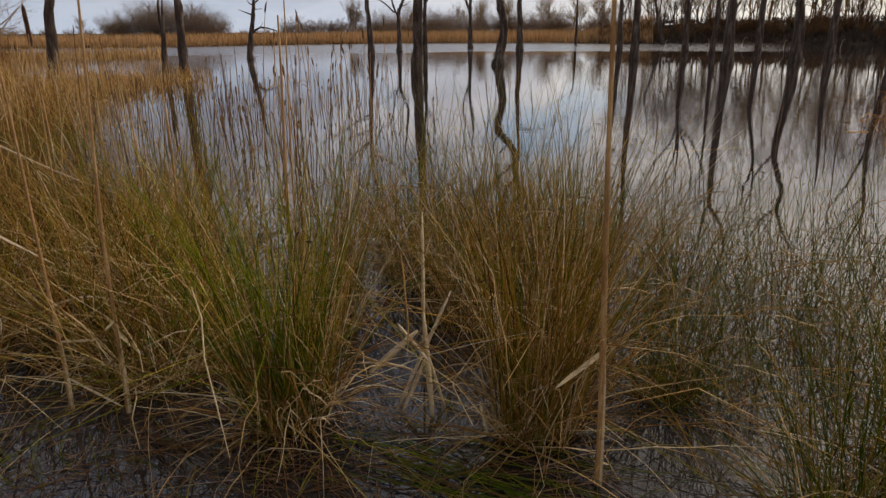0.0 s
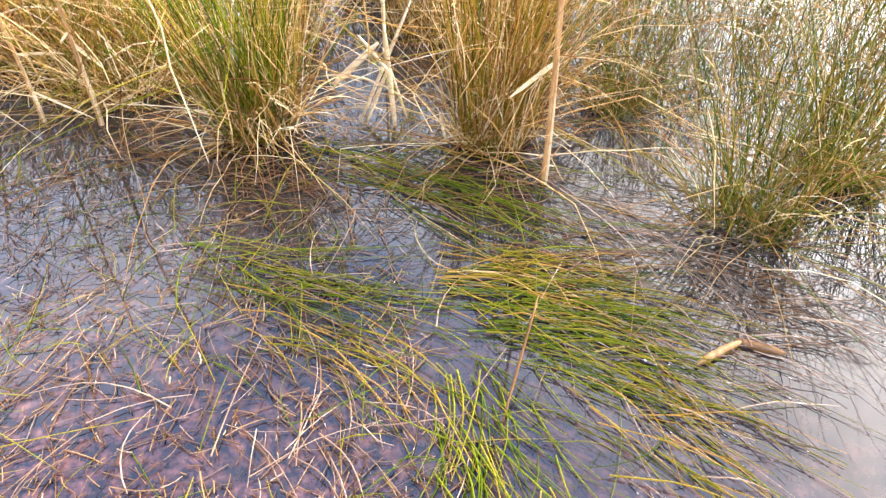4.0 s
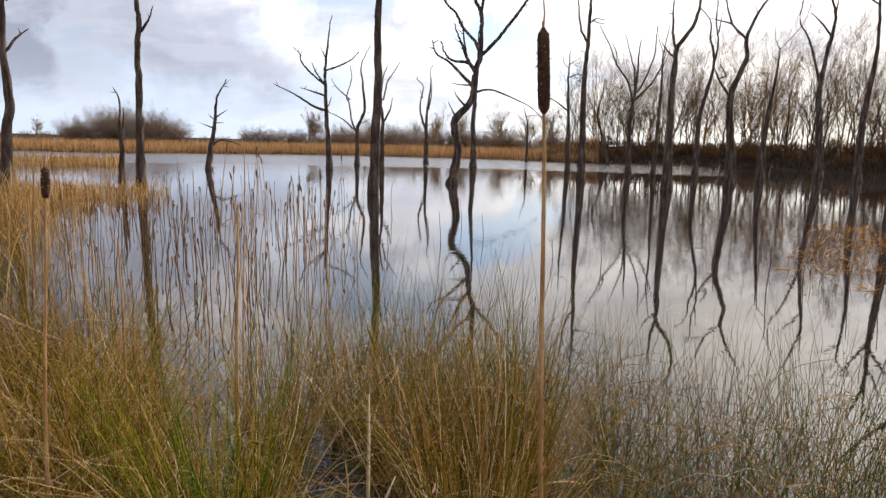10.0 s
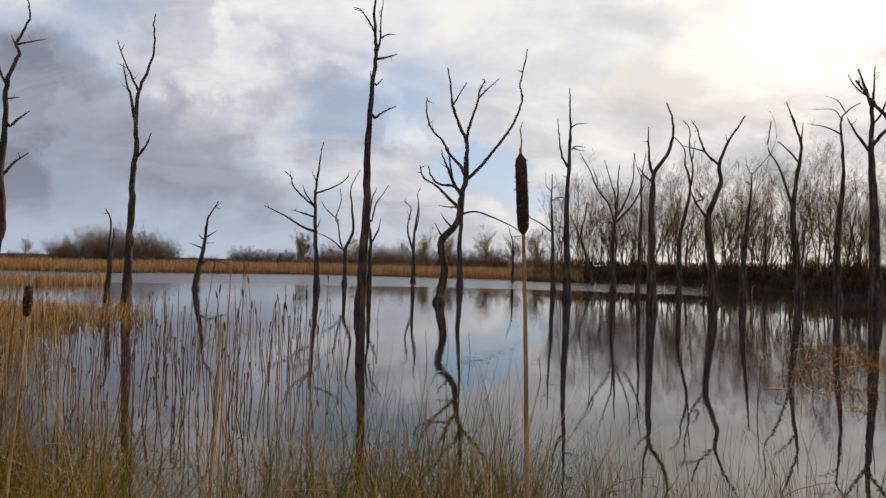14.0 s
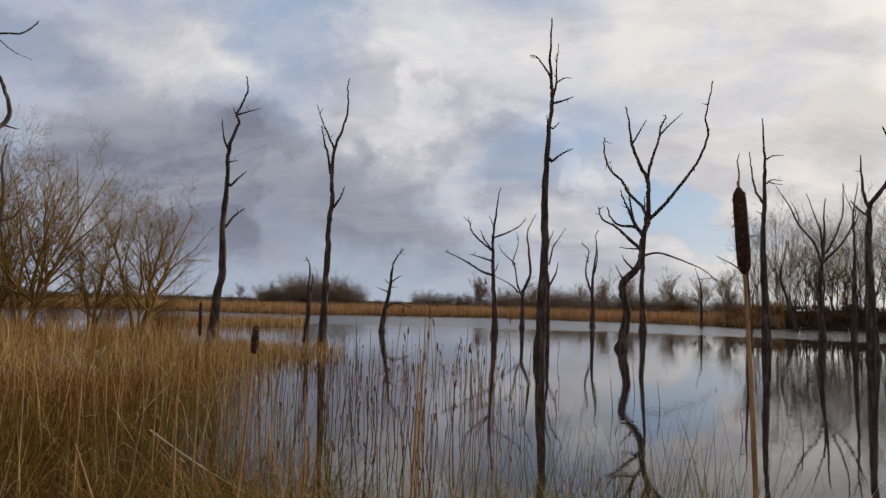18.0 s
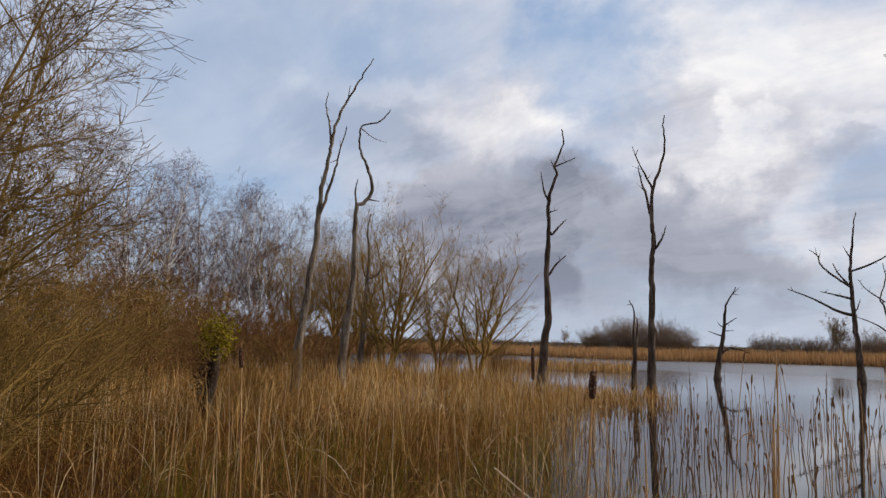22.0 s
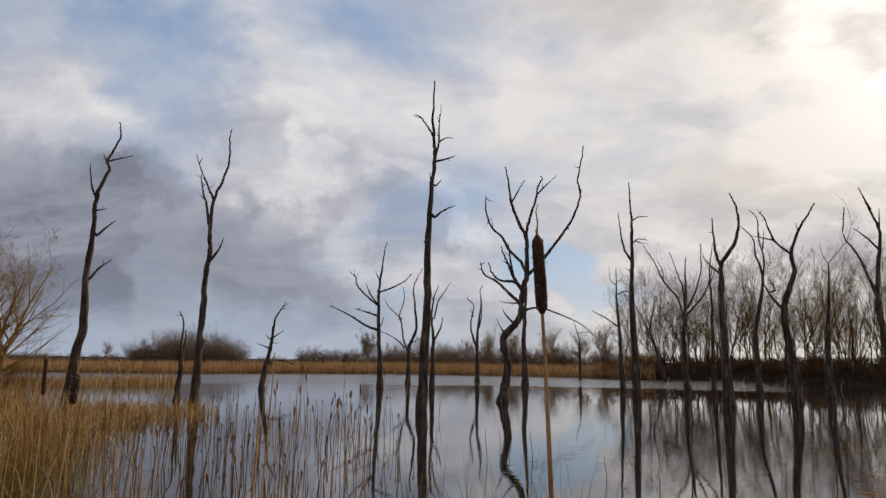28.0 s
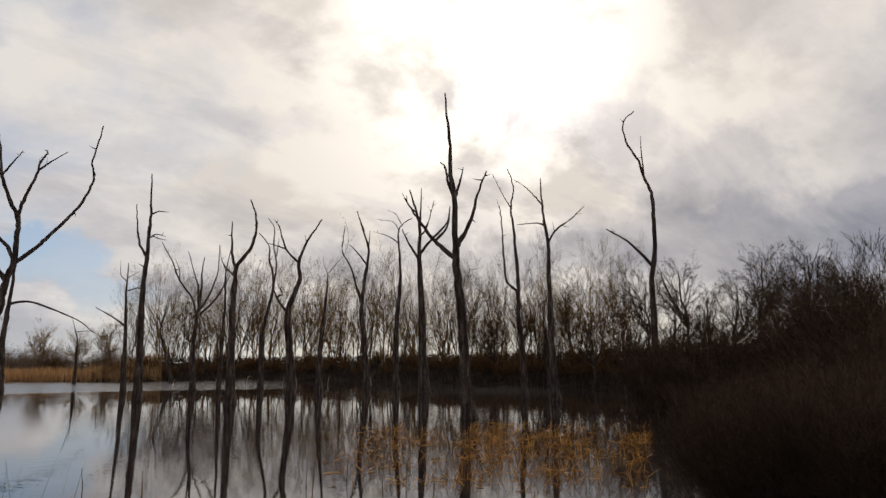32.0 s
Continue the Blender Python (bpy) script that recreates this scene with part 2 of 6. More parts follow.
DRY_BROWN = material("dry_stem_brown", [(0.0, (0.06, 0.028, 0.012)), (0.5, (0.16, 0.08, 0.034)), (1.0, (0.33, 0.19, 0.09))], island=0.85, rough=0.7, spec=0.06, through_light=0.2)
REED = material("reed_gold", [(0.0, (0.15, 0.065, 0.016)), (0.5, (0.39, 0.20, 0.055)), (1.0, (0.68, 0.46, 0.19))], island=0.9, rough=0.65, spec=0.15, through_light=0.2)
FARREED = material("far_reed_ochre", [(0.0, (0.22, 0.11, 0.042)), (0.5, (0.41, 0.225, 0.095)), (1.0, (0.60, 0.37, 0.17))], island=0.8, rough=0.8, spec=0.1, through_light=0.15)
STALK = material("cattail_stalk", [(0.0, (0.15, 0.065, 0.022)), (0.5, (0.34, 0.18, 0.068)), (1.0, (0.56, 0.36, 0.17))], scale=6, island=0.3, rough=0.6, spec=0.15, stretch=(8, 8, 1), bump=0.2)
LEAF = material("dead_cattail_leaf", [(0.0, (0.42, 0.27, 0.12)), (0.5, (0.62, 0.46, 0.26)), (1.0, (0.80, 0.68, 0.48))], scale=6, island=0.5, rough=0.5, stretch=(6, 6, 1), through_light=0.2)
HEAD = material("cattail_head", [(0.0, (0.035, 0.014, 0.007)), (0.5, (0.075, 0.028, 0.012)), (1.0, (0.16, 0.07, 0.03))], scale=30, island=0.0, rough=0.95, bump=0.9)
FLUFF = material("seed_fluff", [(0.0, (0.30, 0.20, 0.12)), (1.0, (0.62, 0.50, 0.36))], scale=40, island=0.4, rough=0.95, through_light=0.3)
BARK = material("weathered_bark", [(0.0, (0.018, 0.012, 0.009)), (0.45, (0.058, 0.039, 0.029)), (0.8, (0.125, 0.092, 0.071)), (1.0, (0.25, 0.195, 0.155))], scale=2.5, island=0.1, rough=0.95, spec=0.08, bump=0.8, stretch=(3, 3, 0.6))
# the same bark made paler: side light put into the colour
SIDELIT_BARK = material("sidelit_weathered_bark", [(0.0, (0.035, 0.026, 0.02)), (0.45, (0.11, 0.085, 0.064)), (0.8, (0.22, 0.175, 0.135)), (1.0, (0.36, 0.30, 0.24))], scale=2.5, island=0.1, rough=0.95, spec=0.08, bump=0.8, stretch=(3, 3, 0.6))
UNDER = material("russet_undergrowth", [(0.0, (0.018, 0.008, 0.002)), (0.35, (0.065, 0.026, 0.005)), (0.72, (0.165, 0.068, 0.013)), (0.94, (0.28, 0.14, 0.03)), (1.0, (0.50, 0.32, 0.12))], island=0.6, scale=0.8, rough=0.6, spec=0.12, through_light=0.3)
SEDGE = material("golden_sedge", [(0.0, (0.06, 0.021, 0.004)), (0.5, (0.27, 0.11, 0.016)), (1.0, (0.62, 0.32, 0.065))], island=0.9, rough=0.4, spec=0.3, through_light=0.35)
# grey-brown twig lightened so that its colour stands in for distance haze
HAZED_TWIG = material("haze_lightened_far_twig", [(0.0, (0.16, 0.11, 0.078)), (0.5, (0.28, 0.20, 0.145)), (1.0, (0.42, 0.32, 0.24))], island=0.6, rough=0.9, spec=0.1, through_light=0.4)
TWIG = material("brown_twig", [(0.0, (0.028, 0.016, 0.010)), (0.5, (0.07, 0.040, 0.024)), (1.0, (0.14, 0.085, 0.048))], island=0.6, rough=0.9, spec=0.1)
WILLOW = material("ochre_willow_twig", [(0.0, (0.09, 0.052, 0.014)), (0.5, (0.24, 0.14, 0.036)), (1.0, (0.42, 0.26, 0.07))], island=0.6, rough=0.8, spec=0.15)
MOSSY = material("mossy_brown_twig", [(0.0, (0.06, 0.036, 0.012)), (0.5, (0.165, 0.098, 0.027)), (1.0, (0.33, 0.205, 0.055))], island=0.6, rough=0.85, spec=0.1)
OCHRE = material("ochre_brown_twig", [(0.0, (0.08, 0.042, 0.013)), (0.5, (0.19, 0.10, 0.03)), (1.0, (0.34, 0.20, 0.06))], island=0.6, rough=0.85, spec=0.1)
BIRCHTWIG = material("purple_birch_twig", [(0.0, (0.05, 0.024, 0.020)), (0.5, (0.115, 0.056, 0.044)), (1.0, (0.20, 0.11, 0.085))], island=0.6, rough=0.85, spec=0.1)
RUSSET = material("russet_twig", [(0.0, (0.07, 0.030, 0.012)), (0.5, (0.165, 0.078, 0.029)), (1.0, (0.29, 0.155, 0.058))], island=0.6, rough=0.85, spec=0.1)
BIRCHBARK = material("birch_bark", [(0.0, (0.06, 0.05, 0.045)), (0.35, (0.35, 0.31, 0.28)), (1.0, (0.62, 0.58, 0.54))], scale=4, island=0.0, rough=0.7, stretch=(1, 1, 3))
IVY = material("ivy_leaf", [(0.0, (0.09, 0.07, 0.003)), (0.5, (0.20, 0.155, 0.005)), (1.0, (0.32, 0.24, 0.012))], island=0.8, rough=0.6, spec=0.1, through_light=0.2)
EVERGREEN = material("evergreen_leaf", [(0.0, (0.02, 0.035, 0.015)), (1.0, (0.06, 0.08, 0.03))], island=0.8, rough=0.5)
SOIL = material("marsh_soil", [(0.0, (0.015, 0.011, 0.007)), (0.5, (0.042, 0.028, 0.016)), (1.0, (0.095, 0.062, 0.03))], scale=0.35, island=0.0, rough=1.0, spec=0.03, bump=0.7, detail_scale=14)

# ---------------------------------------------------------------- mesh tools


def mesh_np(name, verts, quads=None, tris=None, mat=None, smooth=True):
    """A mesh from arrays of corners and faces."""
    me = bpy.data.meshes.new(name)
    verts = np.asarray(verts, dtype=np.float32).reshape(-1, 3)
    loops, starts = [], []
    at = 0
    if quads is not None and len(quads):
        q = np.asarray(quads, dtype=np.int32).reshape(-1, 4)
        loops.append(q.ravel())
        starts.append(np.arange(len(q), dtype=np.int32) * 4)
        at = q.size
    if tris is not None and len(tris):
        q = np.asarray(tris, dtype=np.int32).reshape(-1, 3)
        loops.append(q.ravel())
        starts.append(at + np.arange(len(q), dtype=np.int32) * 3)
    loops, starts = np.concatenate(loops), np.concatenate(starts)
    me.vertices.add(len(verts))
    me.vertices.foreach_set("co", verts.ravel())
    me.loops.add(len(loops))
    me.loops.foreach_set("vertex_index", loops)
    me.polygons.add(len(starts))
    me.polygons.foreach_set("loop_start", starts)
    if smooth:
        me.polygons.foreach_set("use_smooth", np.ones(len(starts), dtype=bool))
    me.update(calc_edges=True)
    if mat:
        me.materials.append(mat)
    return me


def unit(v):
    return v / np.maximum(np.linalg.norm(v, axis=-1, keepdims=True), 1e-9)


def sweep(paths, radii, sides=3):
    """Tapered tubes along n paths of k points each: corners and quads."""
    P = np.asarray(paths, float)
    n, k, _ = P.shape
    T = np.empty_like(P)
    T[:, 1:-1] = P[:, 2:] - P[:, :-2]
    T[:, 0], T[:, -1] = P[:, 1] - P[:, 0], P[:, -1] - P[:, -2]
    T = unit(T)
    ref = np.where(np.abs(T[:, :1, 2:3]) > 0.9, np.array([1.0, 0.1, 0]), np.array([0, 0.1, 1.0]))
    A = unit(np.cross(T, np.broadcast_to(ref, T.shape)))
    B = np.cross(T, A)
    ang = np.arange(sides) * 2 * math.pi / sides
    R = np.asarray(radii, float)
    R = np.broadcast_to(R, (n, k))[:, :, None, None]
    V = P[:, :, None] + R * (np.cos(ang)[:, None] * A[:, :, None] + np.sin(ang)[:, None] * B[:, :, None])
    idx = np.arange(n * k * sides).reshape(n, k, sides)
    nx = np.roll(idx, -1, axis=2)
    Q = np.stack([idx[:, :-1], nx[:, :-1], nx[:, 1:], idx[:, 1:]], axis=-1)
    return V.reshape(-1, 3), Q.reshape(-1, 4)


def ribbon(paths, widths, rng):
    """Flat blades with a fold along the middle along n paths of k points: corners and quads."""
    P = np.asarray(paths, float)
    n, k, _ = P.shape
    T = unit(P[:, -1] - P[:, 0])
    S = unit(np.cross(T, unit(rng.normal(size=(n, 3)) * (1, 1, 0.2))))
    Nn = np.cross(S, T)
    W = np.broadcast_to(np.asarray(widths, float), (n, k))[:, :, None]
    V = np.stack([P - S[:, None] * W, P + Nn[:, None] * W * 0.5, P + S[:, None] * W], axis=2)
    idx = np.arange(n * k * 3).reshape(n, k, 3)
    Q = np.stack([idx[:, :-1, :-1], idx[:, :-1, 1:], idx[:, 1:, 1:], idx[:, 1:, :-1]], axis=-1)
    return V.reshape(-1, 3), Q.reshape(-1, 4)


def joined(pieces):
    """Several (corners, quads) as one."""
    vs, qs, at = [], [], 0
    for v, q in pieces:
        vs.append(v)
        qs.append(q + at)
        at += len(v)
    return np.concatenate(vs), np.concatenate(qs)


def part(name, verts, quads, mat, parent=None, label="", tris=None):
    ob = new(name, mesh_np(name, verts, quads, tris, mat))
    if parent:
        ob.parent = parent
    if label:
        tagged(ob, label)
    return ob


def empty(name, place=(0, 0, 0), turn=0.0):
    ob = new(name)
    ob.empty_display_size = 0.2
    ob.matrix_basis = pose(*place, 0, 0, turn)
    return ob


def blades(rng, base, n, spread, height, lean, curl, k=7, tall=0.3, wild=0.52, broken=0.3):
    """Paths of n stems from a tuft at base: they lean outwards, some any way, droop at the tip, and some are snapped."""
    a = rng.uniform(0, 2 * math.pi, n)
    r = spread * np.sqrt(rng.uniform(0, 1, n))
    out = np.stack([np.cos(a), np.sin(a), np.zeros(n)], 1)
    h = height * (1 + tall * rng.normal(size=n)).clip(0.3, 1.5)
    le = np.abs(rng.normal(size=n)) * lean + r / max(spread, 1e-3) * lean * 0.5
    stray = rng.uniform(0, 1, n) < wild
    le = np.where(stray, le * 2.2, le)
    cu = np.abs(rng.normal(size=n)) * curl
    s = np.linspace(0, 1, k)
    le = np.minimum(le, 1.25)
    th = le[:, None] + cu[:, None] * s[None] ** 1.5
    snap = (rng.uniform(0, 1, n) < broken)[:, None] & (s[None] > rng.uniform(0.3, 0.9, n)[:, None])
    th = th + snap * rng.uniform(0.6, 1.9, n)[:, None]
    seg = h[:, None] / (k - 1)
    dx = np.concatenate([np.zeros((n, 1)), np.cumsum(np.sin(th[:, :-1]) * seg, 1)], 1)
    dz = np.concatenate([np.zeros((n, 1)), np.cumsum(np.cos(th[:, :-1]) * seg, 1)], 1)
    tw = np.where(stray, rng.uniform(0, 6.283, n), rng.normal(size=n) * 0.7)
    od = np.stack([np.cos(a + tw), np.sin(a + tw), np.zeros(n)], 1)
    P = np.asarray(base)[None, None] + (out * r[:, None])[:, None] + od[:, None] * dx[..., None]
    P = P + np.array([0, 0, 1.0]) * dz[..., None]
    side = np.stack([-od[:, 1], od[:, 0], np.zeros(n)], 1)
    sway = h[:, None] * rng.normal(size=(n, 1)) * 0.07 * s[None] ** 1.3 + h[:, None] * 0.022 * rng.normal(size=(n, 1)) * np.sin(s[None] * rng.uniform(3, 9, (n, 1)))
    P = P + side[:, None] * sway[..., None]
    P[:, 1:, :2] += rng.normal(size=(n, k - 1, 2)) * 0.004
    P[..., 2] = np.maximum(P[..., 2], 0.004)
    return P


# ---------------------------------------------------------------- land and water
SHORE_AZ = [-180, -100, -85, -75, -66, -57, -50, -40, -31, -23, -14, -10, 5, 17, 23, 30, 38, 46, 55, 65, 75, 85, 100, 180]
SHORE_R = [0.2, 0.5, 5, 11, 24, 40, 47, 55, 68, 74, 69, 74, 78, 72, 68, 73, 76, 62, 40, 20, 9, 4, 0.5, 0.2]


def shore(az):
    return np.interp(az, SHORE_AZ, SHORE_R)


def height(x, y):
    """The ground's height: a shallow basin inside the shore line, low land outside."""
    az = np.degrees(np.arctan2(-x, y))
    r = np.hypot(x, y)
    d = r - shore(az)
    t = np.clip((d + 1.2) / 2.4, 0, 1)
    t = t * t * (3 - 2 * t)
    return -0.22 + t * 0.42 + 0.06 * np.sin(x * 0.9 + 1) * np.sin(y * 0.7) * (d > 2) + np.clip(d - 3, 0, 40) * 0.004 + 1.75 * np.exp(-((d - 8) / 4.5) ** 2) * np.clip((-az - 12) / 4, 0, 1) * np.clip((az + 80) / 10, 0, 1)


rr = np.concatenate([[0.0], np.geomspace(0.4, 4500, 210)])
aa = np.radians(np.arange(0, 360, 2.0))
R2, A2 = np.meshgrid(rr[1:], aa, indexing="ij")
gx, gy = -np.sin(A2) * R2, np.cos(A2) * R2
gv = np.stack([gx, gy, height(gx, gy)], -1).reshape(-1, 3)
ni, nj = R2.shape
idx = np.arange(ni * nj).reshape(ni, nj)
gq = np.stack([idx[:-1], np.roll(idx, -1, 1)[:-1], np.roll(idx, -1, 1)[1:], idx[1:]], -1).reshape(-1, 4)
gv = np.concatenate([gv, [[0, 0, -0.2]]])
gt = np.stack([np.full(nj, len(gv) - 1), np.roll(idx[0], -1), idx[0]], -1)
ground = part("ground", gv, gq[:, ::-1], SOIL, tris=gt[:, ::-1])
tagged(ground, "dark peaty marsh ground under the lake and fields", "ground", kind="structure")

WATER = bpy.data.materials.new("lake_water")
WATER.use_nodes = True
n = Nodes(WATER.node_tree)
co = n.add("ShaderNodeTexCoord").outputs["Object"]
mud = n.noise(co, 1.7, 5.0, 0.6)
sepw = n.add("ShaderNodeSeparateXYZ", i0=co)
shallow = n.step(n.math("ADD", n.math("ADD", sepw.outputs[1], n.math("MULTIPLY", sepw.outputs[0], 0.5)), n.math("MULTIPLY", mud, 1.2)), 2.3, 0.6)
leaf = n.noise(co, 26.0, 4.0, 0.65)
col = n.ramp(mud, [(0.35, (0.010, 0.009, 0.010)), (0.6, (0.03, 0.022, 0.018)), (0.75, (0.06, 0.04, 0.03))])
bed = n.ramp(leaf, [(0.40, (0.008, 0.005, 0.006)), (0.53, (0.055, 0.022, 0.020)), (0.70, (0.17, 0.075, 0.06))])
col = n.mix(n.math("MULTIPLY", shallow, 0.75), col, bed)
wave = n.noise(n.vmath("MULTIPLY", co, (1, 2.2, 1)), 2.2, 3.0, 0.5, 0.4)
tiny = n.noise(co, 14.0, 2.0, 0.5)
calm = n.step(n.noise(n.vmath("MULTIPLY", co, (0.5, 1, 1)), 0.07, 2.0, 0.5), 0.42, 0.66)
hgt = n.math("ADD", n.math("MULTIPLY", wave, n.math("ADD", 0.1, calm)), n.math("MULTIPLY", tiny, 0.05))
bump = n.add("ShaderNodeBump", Strength=0.10, Distance=0.03, Height=hgt)
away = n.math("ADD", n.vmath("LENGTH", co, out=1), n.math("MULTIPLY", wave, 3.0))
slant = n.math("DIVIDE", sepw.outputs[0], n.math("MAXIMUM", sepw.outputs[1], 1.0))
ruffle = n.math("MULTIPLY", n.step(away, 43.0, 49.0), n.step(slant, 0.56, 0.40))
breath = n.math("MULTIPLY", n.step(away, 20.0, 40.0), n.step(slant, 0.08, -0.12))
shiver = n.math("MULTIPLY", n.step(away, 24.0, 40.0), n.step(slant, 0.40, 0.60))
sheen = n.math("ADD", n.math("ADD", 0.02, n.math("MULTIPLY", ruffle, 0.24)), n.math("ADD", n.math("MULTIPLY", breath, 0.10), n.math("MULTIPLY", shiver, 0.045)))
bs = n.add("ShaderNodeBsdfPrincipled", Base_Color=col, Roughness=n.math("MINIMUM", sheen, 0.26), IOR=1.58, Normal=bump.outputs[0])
n.add("ShaderNodeOutputMaterial", Surface=bs.outputs[0])
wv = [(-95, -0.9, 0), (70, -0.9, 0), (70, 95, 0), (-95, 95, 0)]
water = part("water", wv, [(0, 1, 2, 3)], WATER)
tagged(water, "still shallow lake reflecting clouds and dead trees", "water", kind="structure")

# ---------------------------------------------------------------- dead trees in the lake


def smooth_path(points, steps=4):
    """A Catmull-Rom curve through a few control points."""
    p = np.asarray(points, float)
    p = np.concatenate([[2 * p[0] - p[1]], p, [2 * p[-1] - p[-2]]])
    out = []
    for i in range(1, len(p) - 2):
        for s in np.arange(steps) / steps:
            a, b, c, d = p[i - 1:i + 3]
            out.append(0.5 * (2 * b + (c - a) * s + (2 * a - 5 * b + 4 * c - d) * s * s + (3 * b - a - 3 * c + d) * s ** 3))
    return np.array(out + [p[-2]])


TREE_LABELS = {"tall": "tall bare dead tree with grey weathered bark standing in water",
               "short": "short broken dead tree trunk leaning in the water"}


def dead_tree(x, y, radius, trunk, *limbs):
    """A dead tree at (x, y): trunk and limbs as (offset across, height) control points; they sway a little in depth."""
    rng = np.random.default_rng(int(abs(x * 131 + y * 17) * 10))
    top = max(p[1] for p in trunk)
    tree = empty("dead_tree", (x, y, 0), math.degrees(math.atan2(-x, y)))
    # trees far to the left take the bark with side light in its colour
    bark = SIDELIT_BARK if math.atan2(-x, y) > radians(36) else BARK
    tagged(tree, TREE_LABELS["tall" if top > 5.5 else "short"], "dead tree", "dead trees in the lake")

    def curve(points, sway, start):
        p = smooth_path(points, 5)
        n = len(p)
        s = np.linspace(0, 1, n)
        length = np.abs(np.diff(p, axis=0)).sum()
        depth = start + sway * length * (s ** 1.3) + 0.02 * length * np.sin(s * rng.uniform(4, 8) + rng.uniform(0, 6)) * s
        wob = 0.012 * rng.normal(size=n) * min(1.0, length / 3)
        return np.stack([p[:, 0] + wob, depth, p[:, 1]], 1), s

    P, s = curve(trunk, rng.uniform(-0.03, 0.03), 0.0)
    z = np.clip(P[:, 2] / top, 0, 1)
    rad = radius * (0.12 + 0.88 * (1 - z) ** 0.95) * (1 + 0.35 * np.exp(-np.clip(P[:, 2], 0, 9) * 2.5)) * (1 + 0.07 * rng.normal(size=len(P)))
    rad = np.maximum(rad, 0.010)
    v, q = sweep(P[None], rad[None], 9)
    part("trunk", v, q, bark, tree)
    wood, wood_r = P, rad
    for pts in limbs:
        near = np.argmin(np.hypot(wood[:, 2] - pts[0][1], wood[:, 0] - pts[0][0]))
        L, s = curve(pts, rng.choice([-1, 1]) * rng.uniform(0.1, 0.35), wood[near, 1])
        size = np.abs(np.diff(np.array(pts), axis=0)).sum()
        L, s = np.concatenate([wood[near:near + 1], L]), np.concatenate([[0.0], s])
        r0 = min(wood_r[near] * 0.76, 0.018 + 0.027 * size, 0.10)
        r0 = max(r0, 0.018)
        pieces = [sweep(L[None], (r0 * (0.26 + 0.74 * (1 - s)) * (1 + 0.06 * rng.normal(size=len(s))))[None], 6)]
        wood, wood_r = np.concatenate([wood, L]), np.concatenate([wood_r, r0 * (1.2 - 0.8 * s)])
        for _ in range(int(1 + size * 0.9)):
            i = rng.integers(len(L) // 3, len(L) - 1)
            d = unit(L[i] - L[i - 1] + rng.normal(size=3) * 0.8 + (0, 0, 0.25))
            ln = rng.uniform(0.08, 0.25) * min(size, 2.0) ** 0.7
            t = np.linspace(0, 1, 4)[:, None]
            tw = L[i] + d * ln * t + np.array([0, 0, 0.15 * ln]) * t * t
            pieces.append(sweep(tw[None], np.linspace(r0 * 0.3, 0.004, 4)[None], 4))
        v, q = joined(pieces)
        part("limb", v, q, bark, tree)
    return tree


dead_tree(-10.75, 19.14, 0.15, [(0, -0.3), (0.06, 1.53), (0.21, 2.34), (0.13, 3.83), (0.2, 5.19), (0.18, 6.23), (0.45, 7.15), (0.38, 7.41), (0.57, 7.89), (0.67, 8.36), (0.6, 8.66)],
          [(0.18, 6.23), (0.02, 6.64), (-0.07, 7.33)],
          [(0.38, 7.41), (0.75, 7.59), (1.1, 7.76)],
          [(0.38, 7.35), (0.25, 7.65)],
          [(0.31, 5.08), (0.56, 5.4), (0.78, 5.64)],
          [(0.2, 3.72), (0.45, 4.11), (0.77, 4.42)],
          [(0.24, 5.85), (0.5, 5.92)])
dead_tree(-8.05, 21.51, 0.14, [(0, -0.3), (0.04, 1.41), (0.07, 2.86), (0.07, 4.16), (0.16, 4.92), (0.1, 5.68), (0.16, 6.75), (0.41, 7.56), (0.57, 8.18), (0.52, 8.98), (0.57, 9.29)],
          [(0.16, 6.75), (-0.06, 7.22), (-0.33, 7.78), (-0.5, 8.19)],
          [(-0.39, 7.91), (-0.29, 8.18)],
          [(0.1, 5.78), (-0.07, 6.63), (-0.23, 7.2), (-0.33, 7.78)],
          [(0.22, 4.73), (0.45, 5.13), (0.55, 5.46)])
dead_tree(-9.69, 24.09, 0.11, [(0, -0.3), (0.08, 0.98), (0.15, 1.79), (0.19, 2.54)],
          [(0.08, 0.98), (0.04, 1.99), (0.07, 2.81), (-0.09, 3.21)])
dead_tree(-9.33, 33.56, 0.15, [(0, -0.3), (0.18, 1.11), (0.39, 2.24), (0.52, 3.52), (0.85, 4.11), (0.98, 4.41)],
          [(0.85, 4.11), (1.17, 4.41)],
          [(0.88, 4.08), (1.14, 4.03)],
          [(0.38, 2.52), (0.7, 2.76), (1, 2.96)],
          [(0.36, 2.3), (0.83, 2.33)],
          [(0.29, 2.52), (0.09, 2.74)],
          [(0.21, 2.09), (-0.3, 2.28)],
          [(0.18, 1.17), (0.71, 1.48), (1.56, 1.27)],
          [(0.02, 0.08), (0.4, 0.14)],
          [(0.5, 3.38), (0.53, 3.73)])
